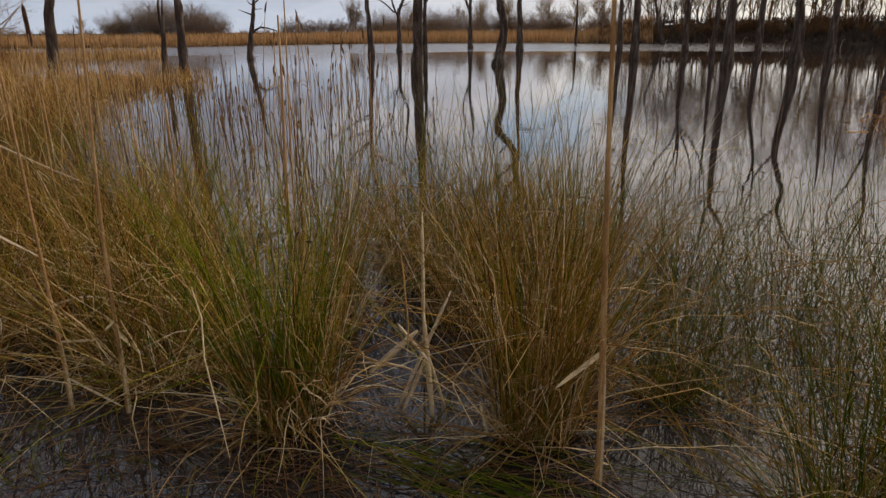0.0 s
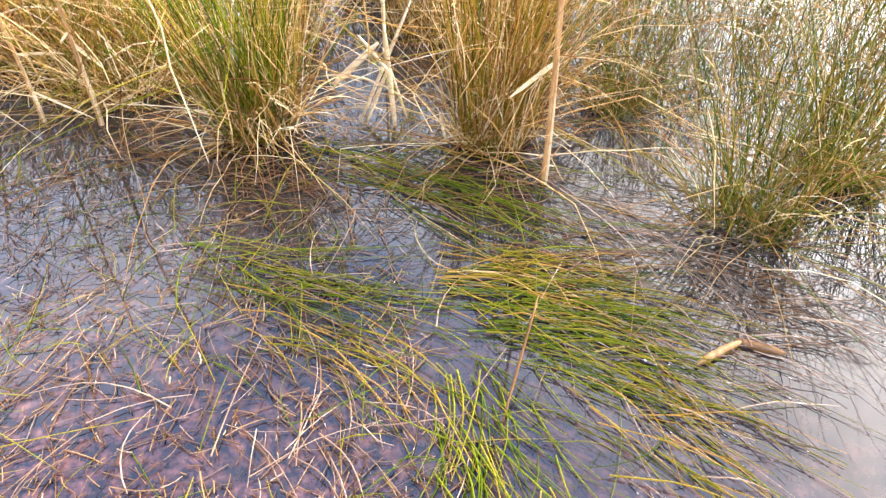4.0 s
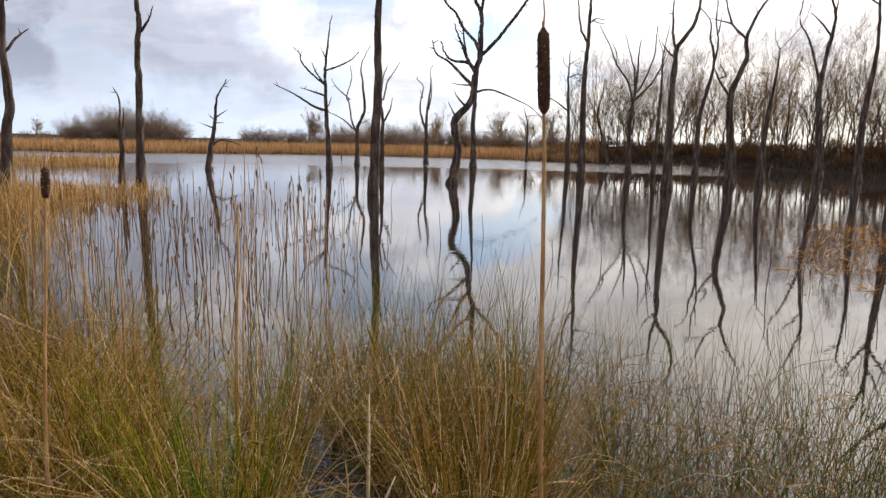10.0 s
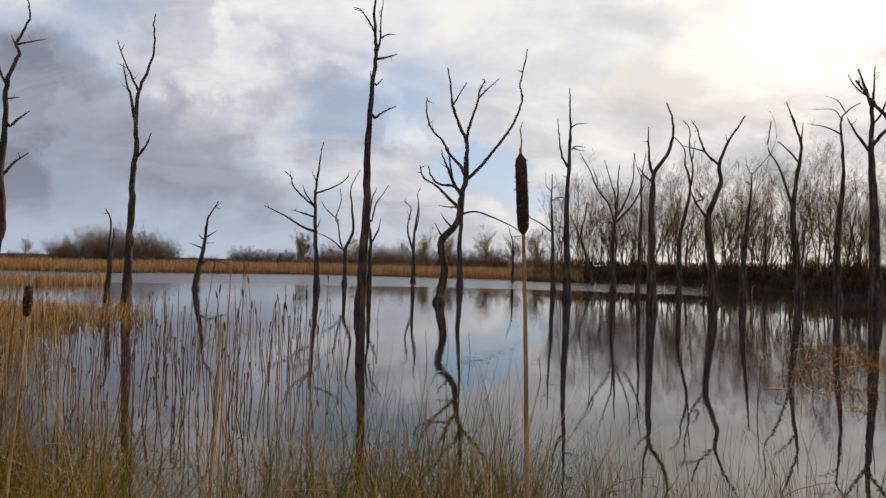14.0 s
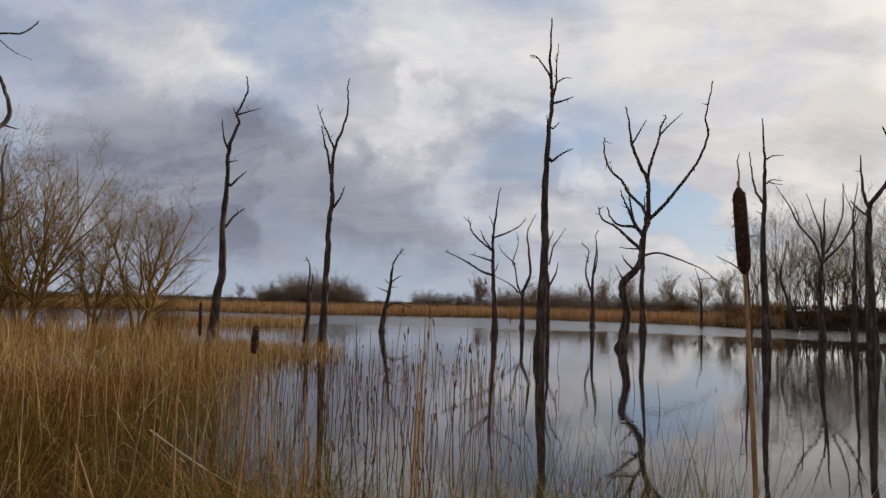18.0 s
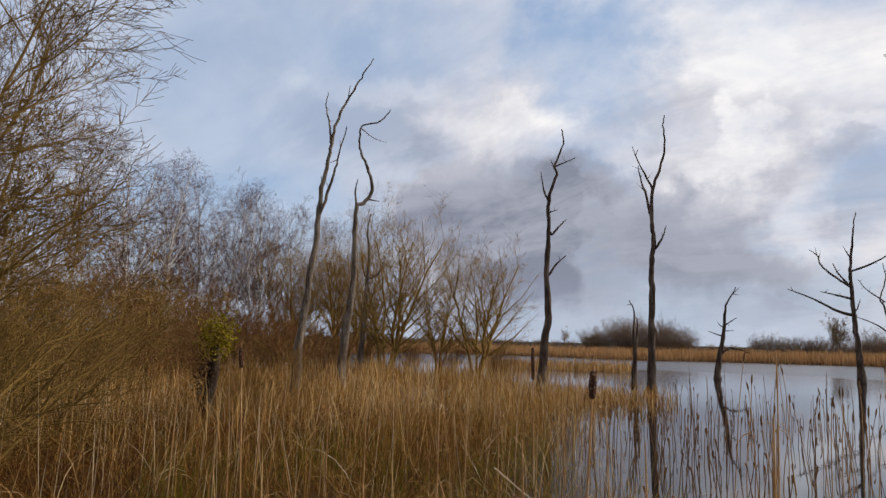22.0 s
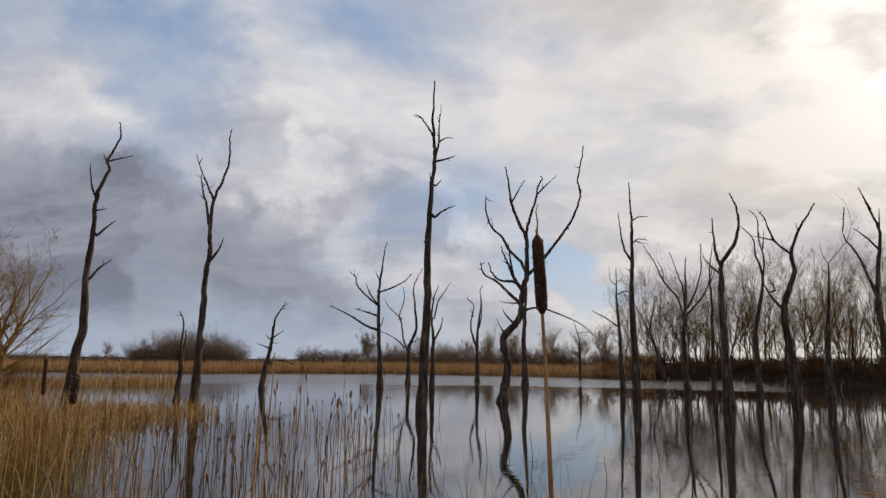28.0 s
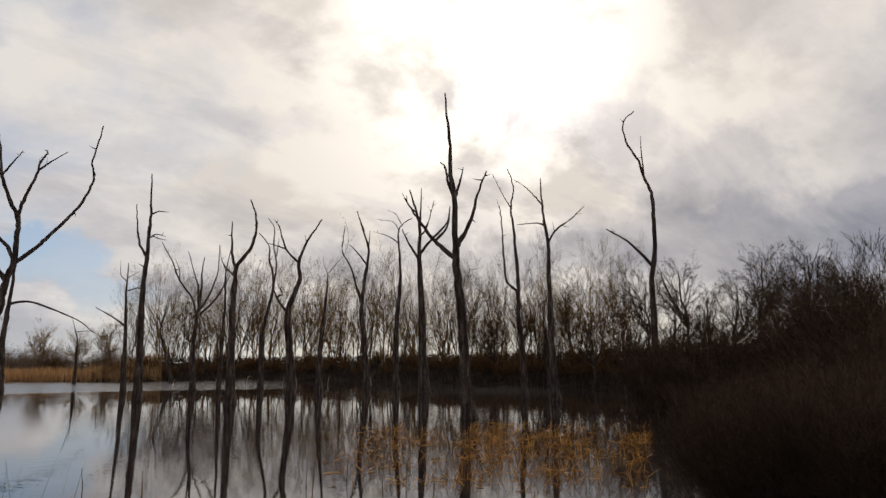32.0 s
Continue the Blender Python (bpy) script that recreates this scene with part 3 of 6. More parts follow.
dead_tree(-3.71, 37.04, 0.16, [(0, -0.3), (-0.08, 1.47), (-0.18, 3.02), (-0.23, 4.59), (-0.23, 5.54), (-0.1, 6.51), (-0, 7.48), (0.11, 8.14)],
          [(-0.29, 4.56), (-0.88, 5.05), (-1.47, 5.67), (-1.61, 6.21), (-1.97, 6.56)],
          [(-0.3, 4.59), (-0.73, 5.21), (-0.96, 5.75)],
          [(-0.19, 5.29), (0.53, 5.56), (1.16, 5.9), (1.54, 6.29)],
          [(-0.18, 5.87), (-0.48, 6.5)],
          [(-0.13, 3.17), (-0.82, 3.38), (-1.78, 3.93), (-2.89, 4.44)],
          [(-0.21, 3.96), (-1.01, 4.19), (-1.54, 4.31)],
          [(-0.04, 3.49), (0.1, 3.96)])
dead_tree(-2.69, 44.88, 0.15, [(0, -0.3), (0, 1.48), (0.02, 2.42), (0.24, 2.99), (0.49, 3.75), (0.34, 5.28), (0.24, 6.43), (0.53, 7.21), (0.83, 7.77)],
          [(-0.05, 2.16), (-0.37, 2.98), (-0.55, 4.11), (-0.72, 4.49), (-0.4, 5.65), (-0.5, 6.61)],
          [(-0.48, 4.3), (-1.34, 5.05), (-1.74, 5.62)],
          [(-0.32, 2.42), (-0.9, 2.97), (-2.06, 3.52)],
          [(0.35, 2.8), (0.8, 3.07)])
dead_tree(-0.74, 20.49, 0.17, [(0, -0.3), (0.05, 1.51), (0.11, 3.24), (0.11, 5.02), (0.19, 6.85), (0.28, 7.98), (0.25, 8.54), (0.2, 9.31), (0.22, 10.38)],
          [(0.28, 7.98), (0.4, 8.45), (0.4, 9.12), (0.48, 9.94)],
          [(0.21, 8.64), (0, 9.02), (-0.24, 9.34), (-0.43, 9.43)],
          [(0.43, 8.55), (0.65, 8.69), (0.9, 8.71)],
          [(0.31, 7.84), (0.66, 7.95), (0.95, 8.09)],
          [(0.33, 7.04), (0.52, 7.27)],
          [(0.31, 6.02), (0.59, 6.27), (0.95, 6.49)],
          [(0.16, 7.22), (0.12, 7.5)],
          [(0.09, 5.02), (-0.02, 5.29)],
          [(0.42, 9.22), (0.34, 9.41)])
dead_tree(-0.83, 35.19, 0.14, [(0, -0.3), (0.03, 1.51), (0.04, 2.69), (-0.06, 3.58), (-0.02, 4.48), (0.09, 5.08), (0.3, 5.54)],
          [(0.06, 3.73), (0.25, 4.63), (0.55, 5.09), (0.9, 5.64)],
          [(0.01, 4.63), (-0.15, 5.23)],
          [(0.13, 2.69), (0.42, 3.29), (0.53, 3.88)])
dead_tree(2.18, 50.84, 0.17, [(0, -0.3), (-0.01, 1.55), (-0.06, 2.83), (0.02, 4.11), (0.23, 5.84), (0.18, 6.93), (0.4, 7.37)],
          [(-0.1, 2.61), (-0.45, 3.67), (-0.54, 4.53), (-0.34, 5.83), (-0.91, 6.48)],
          [(0.11, 4.11), (0.28, 4.97), (0.31, 5.84)],
          [(-0.33, 4.97), (-0.59, 5.61)])
dead_tree(2.09, 26.2, 0.18, [(0, -0.3), (0.18, 0.67), (0.27, 1.33), (0.18, 1.88), (0.09, 2.32), (0.25, 2.66), (0.61, 3.04), (0.79, 3.45), (0.83, 4.01), (0.93, 4.58), (1.04, 4.92), (1.03, 5.84), (1.01, 6.42), (0.69, 7.13), (0.44, 7.84), (0.33, 8.68), (0.19, 9.4)],
          [(1.02, 6.3), (1.04, 6.8), (1.05, 7.12)],
          [(1.01, 6.42), (1.15, 7.24), (1.39, 7.95), (1.53, 8.66), (1.72, 9.09), (1.63, 9.22)],
          [(1.5, 8.31), (1.85, 8.66), (2.29, 9.02)],
          [(0.46, 7.91), (0.7, 8.31), (0.95, 8.72)],
          [(1.02, 4.88), (1.66, 5.54), (1.98, 5.96), (2.39, 6.49), (2.74, 7.0), (3.05, 7.7), (3.14, 8.13), (3.02, 8.65), (3.15, 9.37), (3.23, 9.92)],
          [(1.04, 4.92), (0.8, 5.49), (0.34, 6.0), (0.07, 6.54), (-0.39, 7.06), (-0.62, 7.73), (-0.65, 8.32), (-0.65, 8.61)],
          [(0.81, 4.35), (0.52, 4.87), (0.34, 5.38), (0.18, 5.73), (0.0, 6.26)],
          [(0.5, 4.92), (0.39, 5.61), (0.3, 6.35)],
          [(0.84, 4.42), (0.52, 4.69), (0.0, 4.76), (-0.34, 5.08), (-0.5, 5.56)],
          [(0.72, 3.85), (0.34, 4.23), (-0.11, 4.69), (-0.68, 5.08), (-0.84, 5.61)],
          [(0.74, 3.83), (0.34, 3.83), (-0.02, 3.87)],
          [(0.56, 2.99), (0.23, 3.33), (0.07, 3.6)],
          [(0.16, 2.61), (0.0, 2.88), (-0.16, 3.17)])
dead_tree(5.23, 46.09, 0.22, [(0, -0.3), (0.01, 1.59), (-0.06, 2.74), (-0.02, 3.91), (0.03, 4.88), (0.12, 6.26), (0.13, 7.85), (0.1, 9.06)],
          [(0.07, 5.12), (0.66, 5.28), (1.24, 5.28), (2.2, 4.97), (3.16, 4.59), (3.91, 4.24), (4.73, 3.56)])
dead_tree(12.55, 64.46, 0.14, [(0, -0.3), (0.01, 3.31), (-0.23, 4.5), (-0.53, 5.48)],
          [(-0.18, 4.39), (0.78, 4.51), (1.42, 4.29)])
dead_tree(8.63, 30.82, 0.19, [(0, -0.3), (-0.02, 1.64), (-0.08, 3.71), (-0.08, 5.29), (-0.02, 6.36), (-0.01, 7.44), (0.02, 8.26), (-0.03, 9.23), (-0.05, 10.06)],
          [(-0.07, 6.31), (-0.36, 6.91), (-0.51, 7.73), (-0.59, 8.7)],
          [(0.06, 7.17), (0.3, 7.35), (0.7, 7.3)],
          [(0.12, 7.3), (0.34, 7.16), (0.72, 7.09)],
          [(0.07, 8.26), (0.33, 8.38), (0.77, 8.36)],
          [(-0.13, 5.83), (-0.36, 5.97)])
dead_tree(10.52, 40.64, 0.16, [(0, -0.3), (-0.08, 1.67), (-0.1, 3.37), (-0.21, 5.09), (-0.24, 6.48), (-0.22, 7.36)],
          [(-0.25, 6.31), (-0.57, 6.67), (-0.65, 7.55)],
          [(-0.21, 6.48), (0.45, 7)],
          [(-0.12, 3.71), (-0.81, 4.23), (-1.71, 4.75)],
          [(-0.09, 5.78), (0.42, 5.95), (0.67, 5.6)])
dead_tree(19.59, 60.78, 0.16, [(0, -0.3), (-0.94, 3.31), (-1.29, 4.59), (-0.98, 6.14), (-0.78, 7.7)],
          [(-1.29, 4.59), (-2.01, 5.37), (-2.32, 6.41)],
          [(-1.18, 4.85), (-1.59, 5.89)])
dead_tree(14.96, 42.22, 0.19, [(0, -0.3), (-0.12, 1.73), (-0.11, 3.49), (0.05, 4.92), (0.14, 6), (0.13, 7.45), (0.24, 8.36)],
          [(-0.06, 4.56), (-0.36, 5.65), (-1.17, 6.76), (-1.65, 7.88), (-2.31, 9.03)],
          [(0.03, 5.1), (-0.05, 6.36), (-0.29, 7.1), (-0.75, 8.59)],
          [(0.2, 5.1), (0.67, 5.99), (1.08, 7.42), (1.08, 8.88)],
          [(0.04, 4.56), (0.99, 5.62), (1.54, 6.68), (1.76, 7.76)],
          [(-1.17, 6.76), (-1.24, 7.5), (-1.56, 8.25)])
dead_tree(15.13, 38.48, 0.14, [(0, -0.3), (0.06, 3.02), (0.1, 4.96), (0.07, 6.28), (0.09, 7.11), (0.34, 8.61)],
          [(0.08, 7.01), (-0.22, 7.79), (-0.34, 8.48)],
          [(0.11, 6.28), (0.46, 7.26)])
dead_tree(10.66, 25.57, 0.19, [(0, -0.3), (-0.08, 1.46), (-0.1, 2.95), (-0.09, 4.26), (-0.03, 5.36), (0.21, 5.79), (0.54, 6.33), (0.67, 7.1), (0.62, 7.67), (0.41, 8.33)],
          [(-0.04, 5.25), (-0.21, 5.81), (-0.26, 6.49), (-0.27, 7.17)],
          [(-0.09, 5.03), (-0.42, 5.33), (-0.62, 5.61)],
          [(-0.16, 3.71), (-0.29, 3.93)],
          [(-0.11, 4.59), (-0.26, 4.52)])
dead_tree(19.35, 42.12, 0.2, [(0, -0.3), (-0.03, 2.15), (0.01, 3.9), (0.32, 5.32), (0.57, 6.75), (0.47, 7.84), (0.25, 8.58), (0.15, 9.69), (-0.53, 10.49)],
          [(0.57, 6.75), (0.72, 8.19), (0.48, 9.67), (0.48, 10.78), (0.02, 11.38)],
          [(0.25, 8.58), (0.47, 8.94)],
          [(0.7, 8.92), (0.83, 10.02)])
dead_tree(14.68, 28.51, 0.22, [(0, -0.3), (-0.05, 1.49), (-0.19, 2.68), (-0.26, 3.88), (0.02, 4.85), (0.26, 5.57), (0.16, 6.32), (0.55, 7.41), (0.92, 8), (1.21, 8.47)],
          [(0.16, 6.32), (-0.36, 6.85), (-0.65, 7.51), (-0.78, 8.03), (-0.98, 8.43)],
          [(-0.46, 6.99), (-0.9, 7.14), (-1.39, 7.31)],
          [(-0.26, 3.88), (-0.72, 4.51), (-1.02, 5.14)],
          [(-0.49, 4.74), (-0.79, 5.25)],
          [(0.5, 7.29), (0.42, 7.67)])
dead_tree(20.1, 35.62, 0.21, [(0, -0.3), (-0.02, 1.81), (0.13, 3.88), (0.31, 5.99), (0.36, 7.06)],
          [(0.35, 6.97), (0.1, 7.54), (0.02, 8.23)],
          [(0.36, 7.03), (0.9, 7.64), (1.33, 8.22), (1.52, 8.98), (1.33, 9.92), (0.97, 10.43)],
          [(0.23, 6.46), (-0.04, 6.69)])
dead_tree(25.39, 38.52, 0.24, [(0, -0.3), (-0.24, 2.86), (-0.47, 5.18), (-0.3, 7.14), (-0.13, 8.33), (-0.06, 9.54), (-0.36, 10.54), (-0.9, 12.17)],
          [(-0.35, 5.18), (-0.8, 6.74), (-1.3, 8.32), (-1.91, 9.51), (-1.75, 11.33)],
          [(-0.13, 8.33), (-0.73, 9.13), (-1.33, 9.72)],
          [(-0.06, 9.54), (0.04, 10.75)],
          [(-0.36, 10.75), (-0.69, 11.56)])
dead_tree(25.87, 35.77, 0.23, [(0, -0.3), (-0.09, 2.43), (0, 4.65), (0.18, 6.91), (0.13, 8.83), (0.04, 10.38), (0.42, 10.97), (0.99, 11.37)],
          [(0.12, 10.38), (-0.35, 11.16), (-1.5, 11.42)],
          [(0.08, 9.6), (-0.72, 10.18), (-1.68, 10.56)],
          [(0.3, 10.77), (-0.16, 11.55), (-0.74, 11.74)])
dead_tree(22.42, 28.37, 0.28, [(0, -0.3), (-0.12, 2.26), (-0.15, 4.08), (-0.25, 5.93), (-0.31, 7.5), (-0.28, 9.09), (-0.54, 10.06), (-0.85, 11.04)],
          [(-0.31, 7.18), (-0.84, 7.98), (-1.25, 8.77)],
          [(-0.28, 7.5), (0.25, 8.13), (1.2, 9.09), (1.36, 9.9)],
          [(-0.31, 8.45), (0.1, 9.09), (0.51, 10.71)],
          [(-0.28, 9.09), (-0.22, 10.06), (-0.19, 11.04)],
          [(-0.47, 9.8), (-0.95, 10.32), (-1.27, 11.04)])
dead_tree(12.94, 14.15, 0.18, [(0, -0.3), (-0.12, 0.8), (-0.18, 2.22), (-0.25, 3.35), (-0.36, 4.34), (-0.38, 5.01), (-0.41, 6.37), (-0.52, 7.24), (-0.56, 8.47), (-0.66, 9.59)],
          [(-0.39, 4.5), (-0.73, 4.84), (-1.15, 5.27), (-1.56, 5.87), (-1.94, 6.48)],
          [(-0.32, 4.92), (0.02, 5.51), (0.28, 6.35), (0.54, 6.95)],
          [(-0.39, 6.37), (-0.22, 6.88), (-0.13, 7.26)],
          [(-0.44, 6.45), (-0.59, 6.89), (-0.69, 7.41), (-0.85, 7.63)],
          [(-0.98, 5.1), (-0.65, 5.43), (-0.53, 5.85)])
dead_tree(22.02, 20.65, 0.15, [(0, -0.3), (-0.08, 1.86), (-0.21, 3.62), (-0.2, 5.15), (-0.27, 6.45), (-0.37, 7.78), (-0.46, 8.58), (-0.33, 9.39), (-0.4, 9.93), (-0.57, 10.35)],
          [(-0.43, 8.58), (-0.81, 9.27), (-1.31, 10.38)],
          [(-0.26, 4.77), (-0.69, 5.16), (-0.8, 5.94), (-0.85, 7), (-0.91, 8.06), (-0.95, 8.6)])
dead_tree(21.41, 18.34, 0.17, [(0, -0.3), (-0.11, 1.6), (-0.12, 3.46), (-0.15, 4.88), (-0.14, 6.57), (-0.28, 7.56), (-0.37, 8.56), (-0.39, 9.45)],
          [(-0.33, 8.19), (-0.68, 8.7), (-1.15, 9.23), (-1.63, 9.64)],
          [(-0.14, 6.57), (0.23, 7.17), (0.84, 7.64), (1.46, 8.23)],
          [(-0.24, 7.31), (-0.59, 7.45), (-1.44, 7.44)],
          [(-0.24, 7.07), (-0.35, 7.57)])
dead_tree(22.96, 14.63, 0.16, [(0, -0.3), (-0.03, 1.57), (0.03, 3.3), (-0, 4.63), (0.17, 5.74), (0.24, 7.33), (0.18, 8.26), (-0.08, 8.99), (-0.23, 9.6), (-0.67, 10.49), (-0.74, 11.35), (-0.29, 11.83)],
          [(-0.06, 9.04), (-0.1, 9.94), (-0.1, 10.78)],
          [(0.08, 5.3), (-0.32, 5.77), (-0.84, 6.26), (-1.59, 6.72)],
          [(-0.74, 11.35), (-0.84, 11.48)])
dead_tree(-12.33, 10.32, 0.11, [(0, -0.3), (0.03, 1.03), (0.18, 2.63), (0.32, 4), (0.37, 4.98), (0.51, 5.84), (0.58, 6.42), (0.71, 7.02), (0.99, 7.63), (1.19, 8.02), (1.37, 8.34), (1.53, 8.61)],
          [(0.55, 6.35), (0.51, 6.85), (0.4, 7.35), (0.44, 7.8)],
          [(0.93, 7.48), (0.96, 7.85)],
          [(0.37, 4.49), (0.6, 5.28), (0.72, 5.79), (0.87, 6.52)],
          [(0.4, 5.12), (0.36, 5.48)])
dead_tree(-14.54, 13.84, 0.14, [(0, -0.3), (0.09, 1.42), (0.24, 2.77), (0.28, 4.14), (0.28, 5.45), (0.48, 5.64), (0.74, 6.1), (0.58, 6.8), (0.33, 7.33), (0.28, 7.87), (0.39, 8.15), (0.88, 8.28), (1.22, 8.67)],
          [(0.27, 5.54), (0.22, 5.98), (0.28, 6.34)],
          [(0.36, 8.02), (0.72, 7.81), (1.16, 7.74)],
          [(0.7, 5.77), (0.96, 5.72)])
dead_tree(-21.15, 21.37, 0.15, [(0, -0.3), (0.1, 2.64), (0.17, 4.17), (0.21, 5.2), (0.1, 6.24), (0.19, 7.16)],
          [(0.17, 4.17), (0.67, 4.44), (0.96, 5.23)],
          [(0.18, 5.2), (0.5, 5.73)],
          [(0.11, 5.98), (-0.04, 6.5)])


# ---------------------------------------------------------------- living bare trees


def grow(rng, stems, levels, low=0.25):
    """Branch paths level by level. stems: (n, k, 3) paths and radii; a level: (children, length, spread, rise, sag, points)."""
    out = [stems]
    P, Rr = stems
    for level, (count, ratio, spread, rise, wiggle, k) in enumerate(levels):
        n, kk, _ = P.shape
        u = rng.uniform(low if level == 0 else 0.15, 1.0, (n, count))
        f = u * (kk - 1)
        i = np.minimum(f.astype(int), kk - 2)
        w1 = (f - i)[..., None]
        rows = np.arange(n)[:, None]
        start = P[rows, i] * (1 - w1) + P[rows, i + 1] * w1
        tan = unit(P[rows, i + 1] - P[rows, i])
        r0 = (Rr[rows, i] * (1 - w1[..., 0]) + Rr[rows, i + 1] * w1[..., 0]) * 0.62
        plen = np.linalg.norm(P[:, -1] - P[:, 0], axis=1)[:, None]
        length = plen * ratio * (1.15 - 0.6 * u) * rng.uniform(0.6, 1.3, u.shape)
        side = rng.normal(size=tan.shape)
        side = unit(side - (side * tan).sum(-1, keepdims=True) * tan)
        d = unit(tan * np.cos(spread) + side * np.sin(spread) * rng.uniform(0.6, 1.3, u.shape)[..., None])
        s = np.linspace(0, 1, k)[:, None]
        start, d, length, r0 = start.reshape(-1, 3), d.reshape(-1, 3), length.reshape(-1), r0.reshape(-1)
        wob = np.cumsum(rng.normal(size=(len(start), k, 3)), 1) * wiggle * length[:, None, None] / k
        wob[:, 0] = 0
        Q = start[:, None] + d[:, None] * length[:, None, None] * s + wob + np.array([0, 0, 1.0]) * (rise * length)[:, None, None] * s ** 2
        rad = np.maximum(r0[:, None] * np.linspace(1, 0.25, k), 0.0035)
        out.append((Q, rad))
        P, Rr = Q, rad
    return out


def bare_tree(name, rng, tall, trunks, lean, radius, levels, bark, twig, label, category, group="", fork=0.0, thin=1.0, low=0.25, split=False):
    """A leafless tree or shrub with its foot at the origin."""
    root = empty(name)
    tagged(root, label, category, group)
    k = 9
    s = np.linspace(0, 1, k)
    a = rng.uniform(0, 6.283) + (np.arange(trunks) + rng.uniform(-0.35, 0.35, trunks)) * 2 * math.pi / trunks
    le = lean * rng.uniform(0.5, 1.2, trunks)
    h = tall * rng.uniform(0.75, 1.0, trunks)
    P = np.zeros((trunks, k, 3))
    P[..., 2] = h[:, None] * s - 0.15
    bend = np.cumsum(rng.normal(size=(trunks, k, 2)), 1) * tall * 0.012
    bend[:, 0] = 0
    P[..., 0] = np.cos(a)[:, None] * (0.06 * tall * fork + np.sin(le)[:, None] * h[:, None] * s ** 1.2) + bend[..., 0]
    P[..., 1] = np.sin(a)[:, None] * (0.06 * tall * fork + np.sin(le)[:, None] * h[:, None] * s ** 1.2) + bend[..., 1]
    rad = radius * (1.0 - 0.88 * s)[None] * rng.uniform(0.7, 1.1, trunks)[:, None]
    lv = grow(rng, (P, rad), levels, low)
    for i in range(trunks):
        v, q = sweep(lv[0][0][i:i + 1], lv[0][1][i:i + 1], 7)
        part("trunk", v, q, bark, root)
    if split:
        for i in range(len(lv[1][0])):
            v, q = sweep(lv[1][0][i:i + 1], lv[1][1][i:i + 1], 5)
            part("branch", v, q, bark, root)
    else:
        v, q = sweep(*lv[1], 5)
        tagged(part("branchwork", v, q, bark, root), kind="stuff")
    v, q = joined([sweep(p, r * thin, 3) for p, r in lv[2:]])
    part("crown", v, q, twig, root)
    return root


def plant(source, spots, rng, tilt=4.0):
    """Copies of a growing thing at (azimuth, distance, scale)."""
    for i, (az, r, sc) in enumerate(spots):
        p = bearing(az, r)
        z = float(height(np.array(p.x), np.array(p.y)))
        m = pose(p.x, p.y, z - 0.05, rng.uniform(-tilt, tilt), rng.uniform(-tilt, tilt), rng.uniform(0, 360)) @ Matrix.Diagonal((sc, sc, sc * rng.uniform(0.92, 1.08), 1))
        if i == 0:
            source.matrix_basis = m
        else:
            ob = copy_thing(source, Matrix())
            ob.matrix_basis = m


def scattered(rng, az0, az1, n, r_of, jitter, s0, s1):
    az = np.linspace(az0, az1, n) + rng.uniform(-0.5, 0.5, n) * (az1 - az0) / max(n, 1)
    return [(float(a), float(r_of(a) + rng.uniform(0, jitter)), float(rng.uniform(s0, s1))) for a in az]


rng = np.random.default_rng(5)
# row of alders and poplars on the far bank towards the sun
FAR_LEVELS = [(11, 0.42, 0.55, 0.20, 0.08, 5), (6, 0.50, 0.62, 0.16, 0.10, 4), (5, 0.5, 0.62, 0.12, 0.12, 3)]
for k in range(3):
    t = bare_tree("bank_tree", rng, 11.6, 2 + k, 0.26, 0.085, FAR_LEVELS, (TWIG, TWIG, OCHRE)[k], (TWIG, OCHRE, MOSSY)[k], "tall leafless bank tree with ochre brown twigs", "tree", "trees on the far bank", fork=0.7, thin=1.45, low=0.05)
    plant(t, [(a, r, s * min(1.0, max(0.6, float(shore(a)) / 64))) for a, r, s in scattered(rng, -14.5 - k * 1.1, -54 - k, 23, lambda a: shore(a) + 5, 9, 0.70, 0.97)], rng)
ALDER_LEVELS = [(15, 0.50, 0.85, 0.22, 0.10, 6), (8, 0.46, 0.70, 0.12, 0.10, 5), (7, 0.5, 0.70, 0.06, 0.10, 4), (5, 0.5, 0.70, 0.04, 0.10, 3)]
t = bare_tree("alder_tree", rng, 9.0, 1, 0.05, 0.2, ALDER_LEVELS, BARK, TWIG, "round-crowned leafless alder tree on the bank", "tree", "alders on the bank", thin=1.0, low=0.3)
ALDERS = [(-44.5, 52), (-48.5, 47), (-52.3, 44), (-55.0, 40), (-58.5, 37), (-61.5, 35), (-65, 33), (-68.5, 30), (-72, 28), (-76, 26), (-80, 25), (-46.5, 56), (-50.5, 52), (-57.0, 46), (-63.2, 41), (-70.5, 38), (-74.0, 33), (-60.2, 42), (-66.8, 37)]
plant(t, [(a, r, (1.5 + r * math.tan(radians(float(np.interp(-a, [44, 52, 62, 80], [6.6, 8.2, 9.6, 10.2]))))) / 11.7) for a, r in ALDERS], rng)
# brush along the dark bank
SHRUB_LEVELS = [(9, 0.5, 0.55, 0.1, 0.14, 4), (7, 0.5, 0.65, 0.05, 0.2, 3)]
for k in range(2):
    t = bare_tree("bank_shrub", rng, 1.7, 16, 0.7, 0.03, SHRUB_LEVELS, TWIG, RUSSET, "dense dark leafless shrub on the water's edge", "shrub", "shrubs on the far bank", fork=1.6, thin=2.4, low=0.02)
    plant(t, scattered(rng, -13 - k, -60, 40, lambda a: shore(a) + 0.8 + 3 * k, 3, 0.55, 0.85), rng, 6)
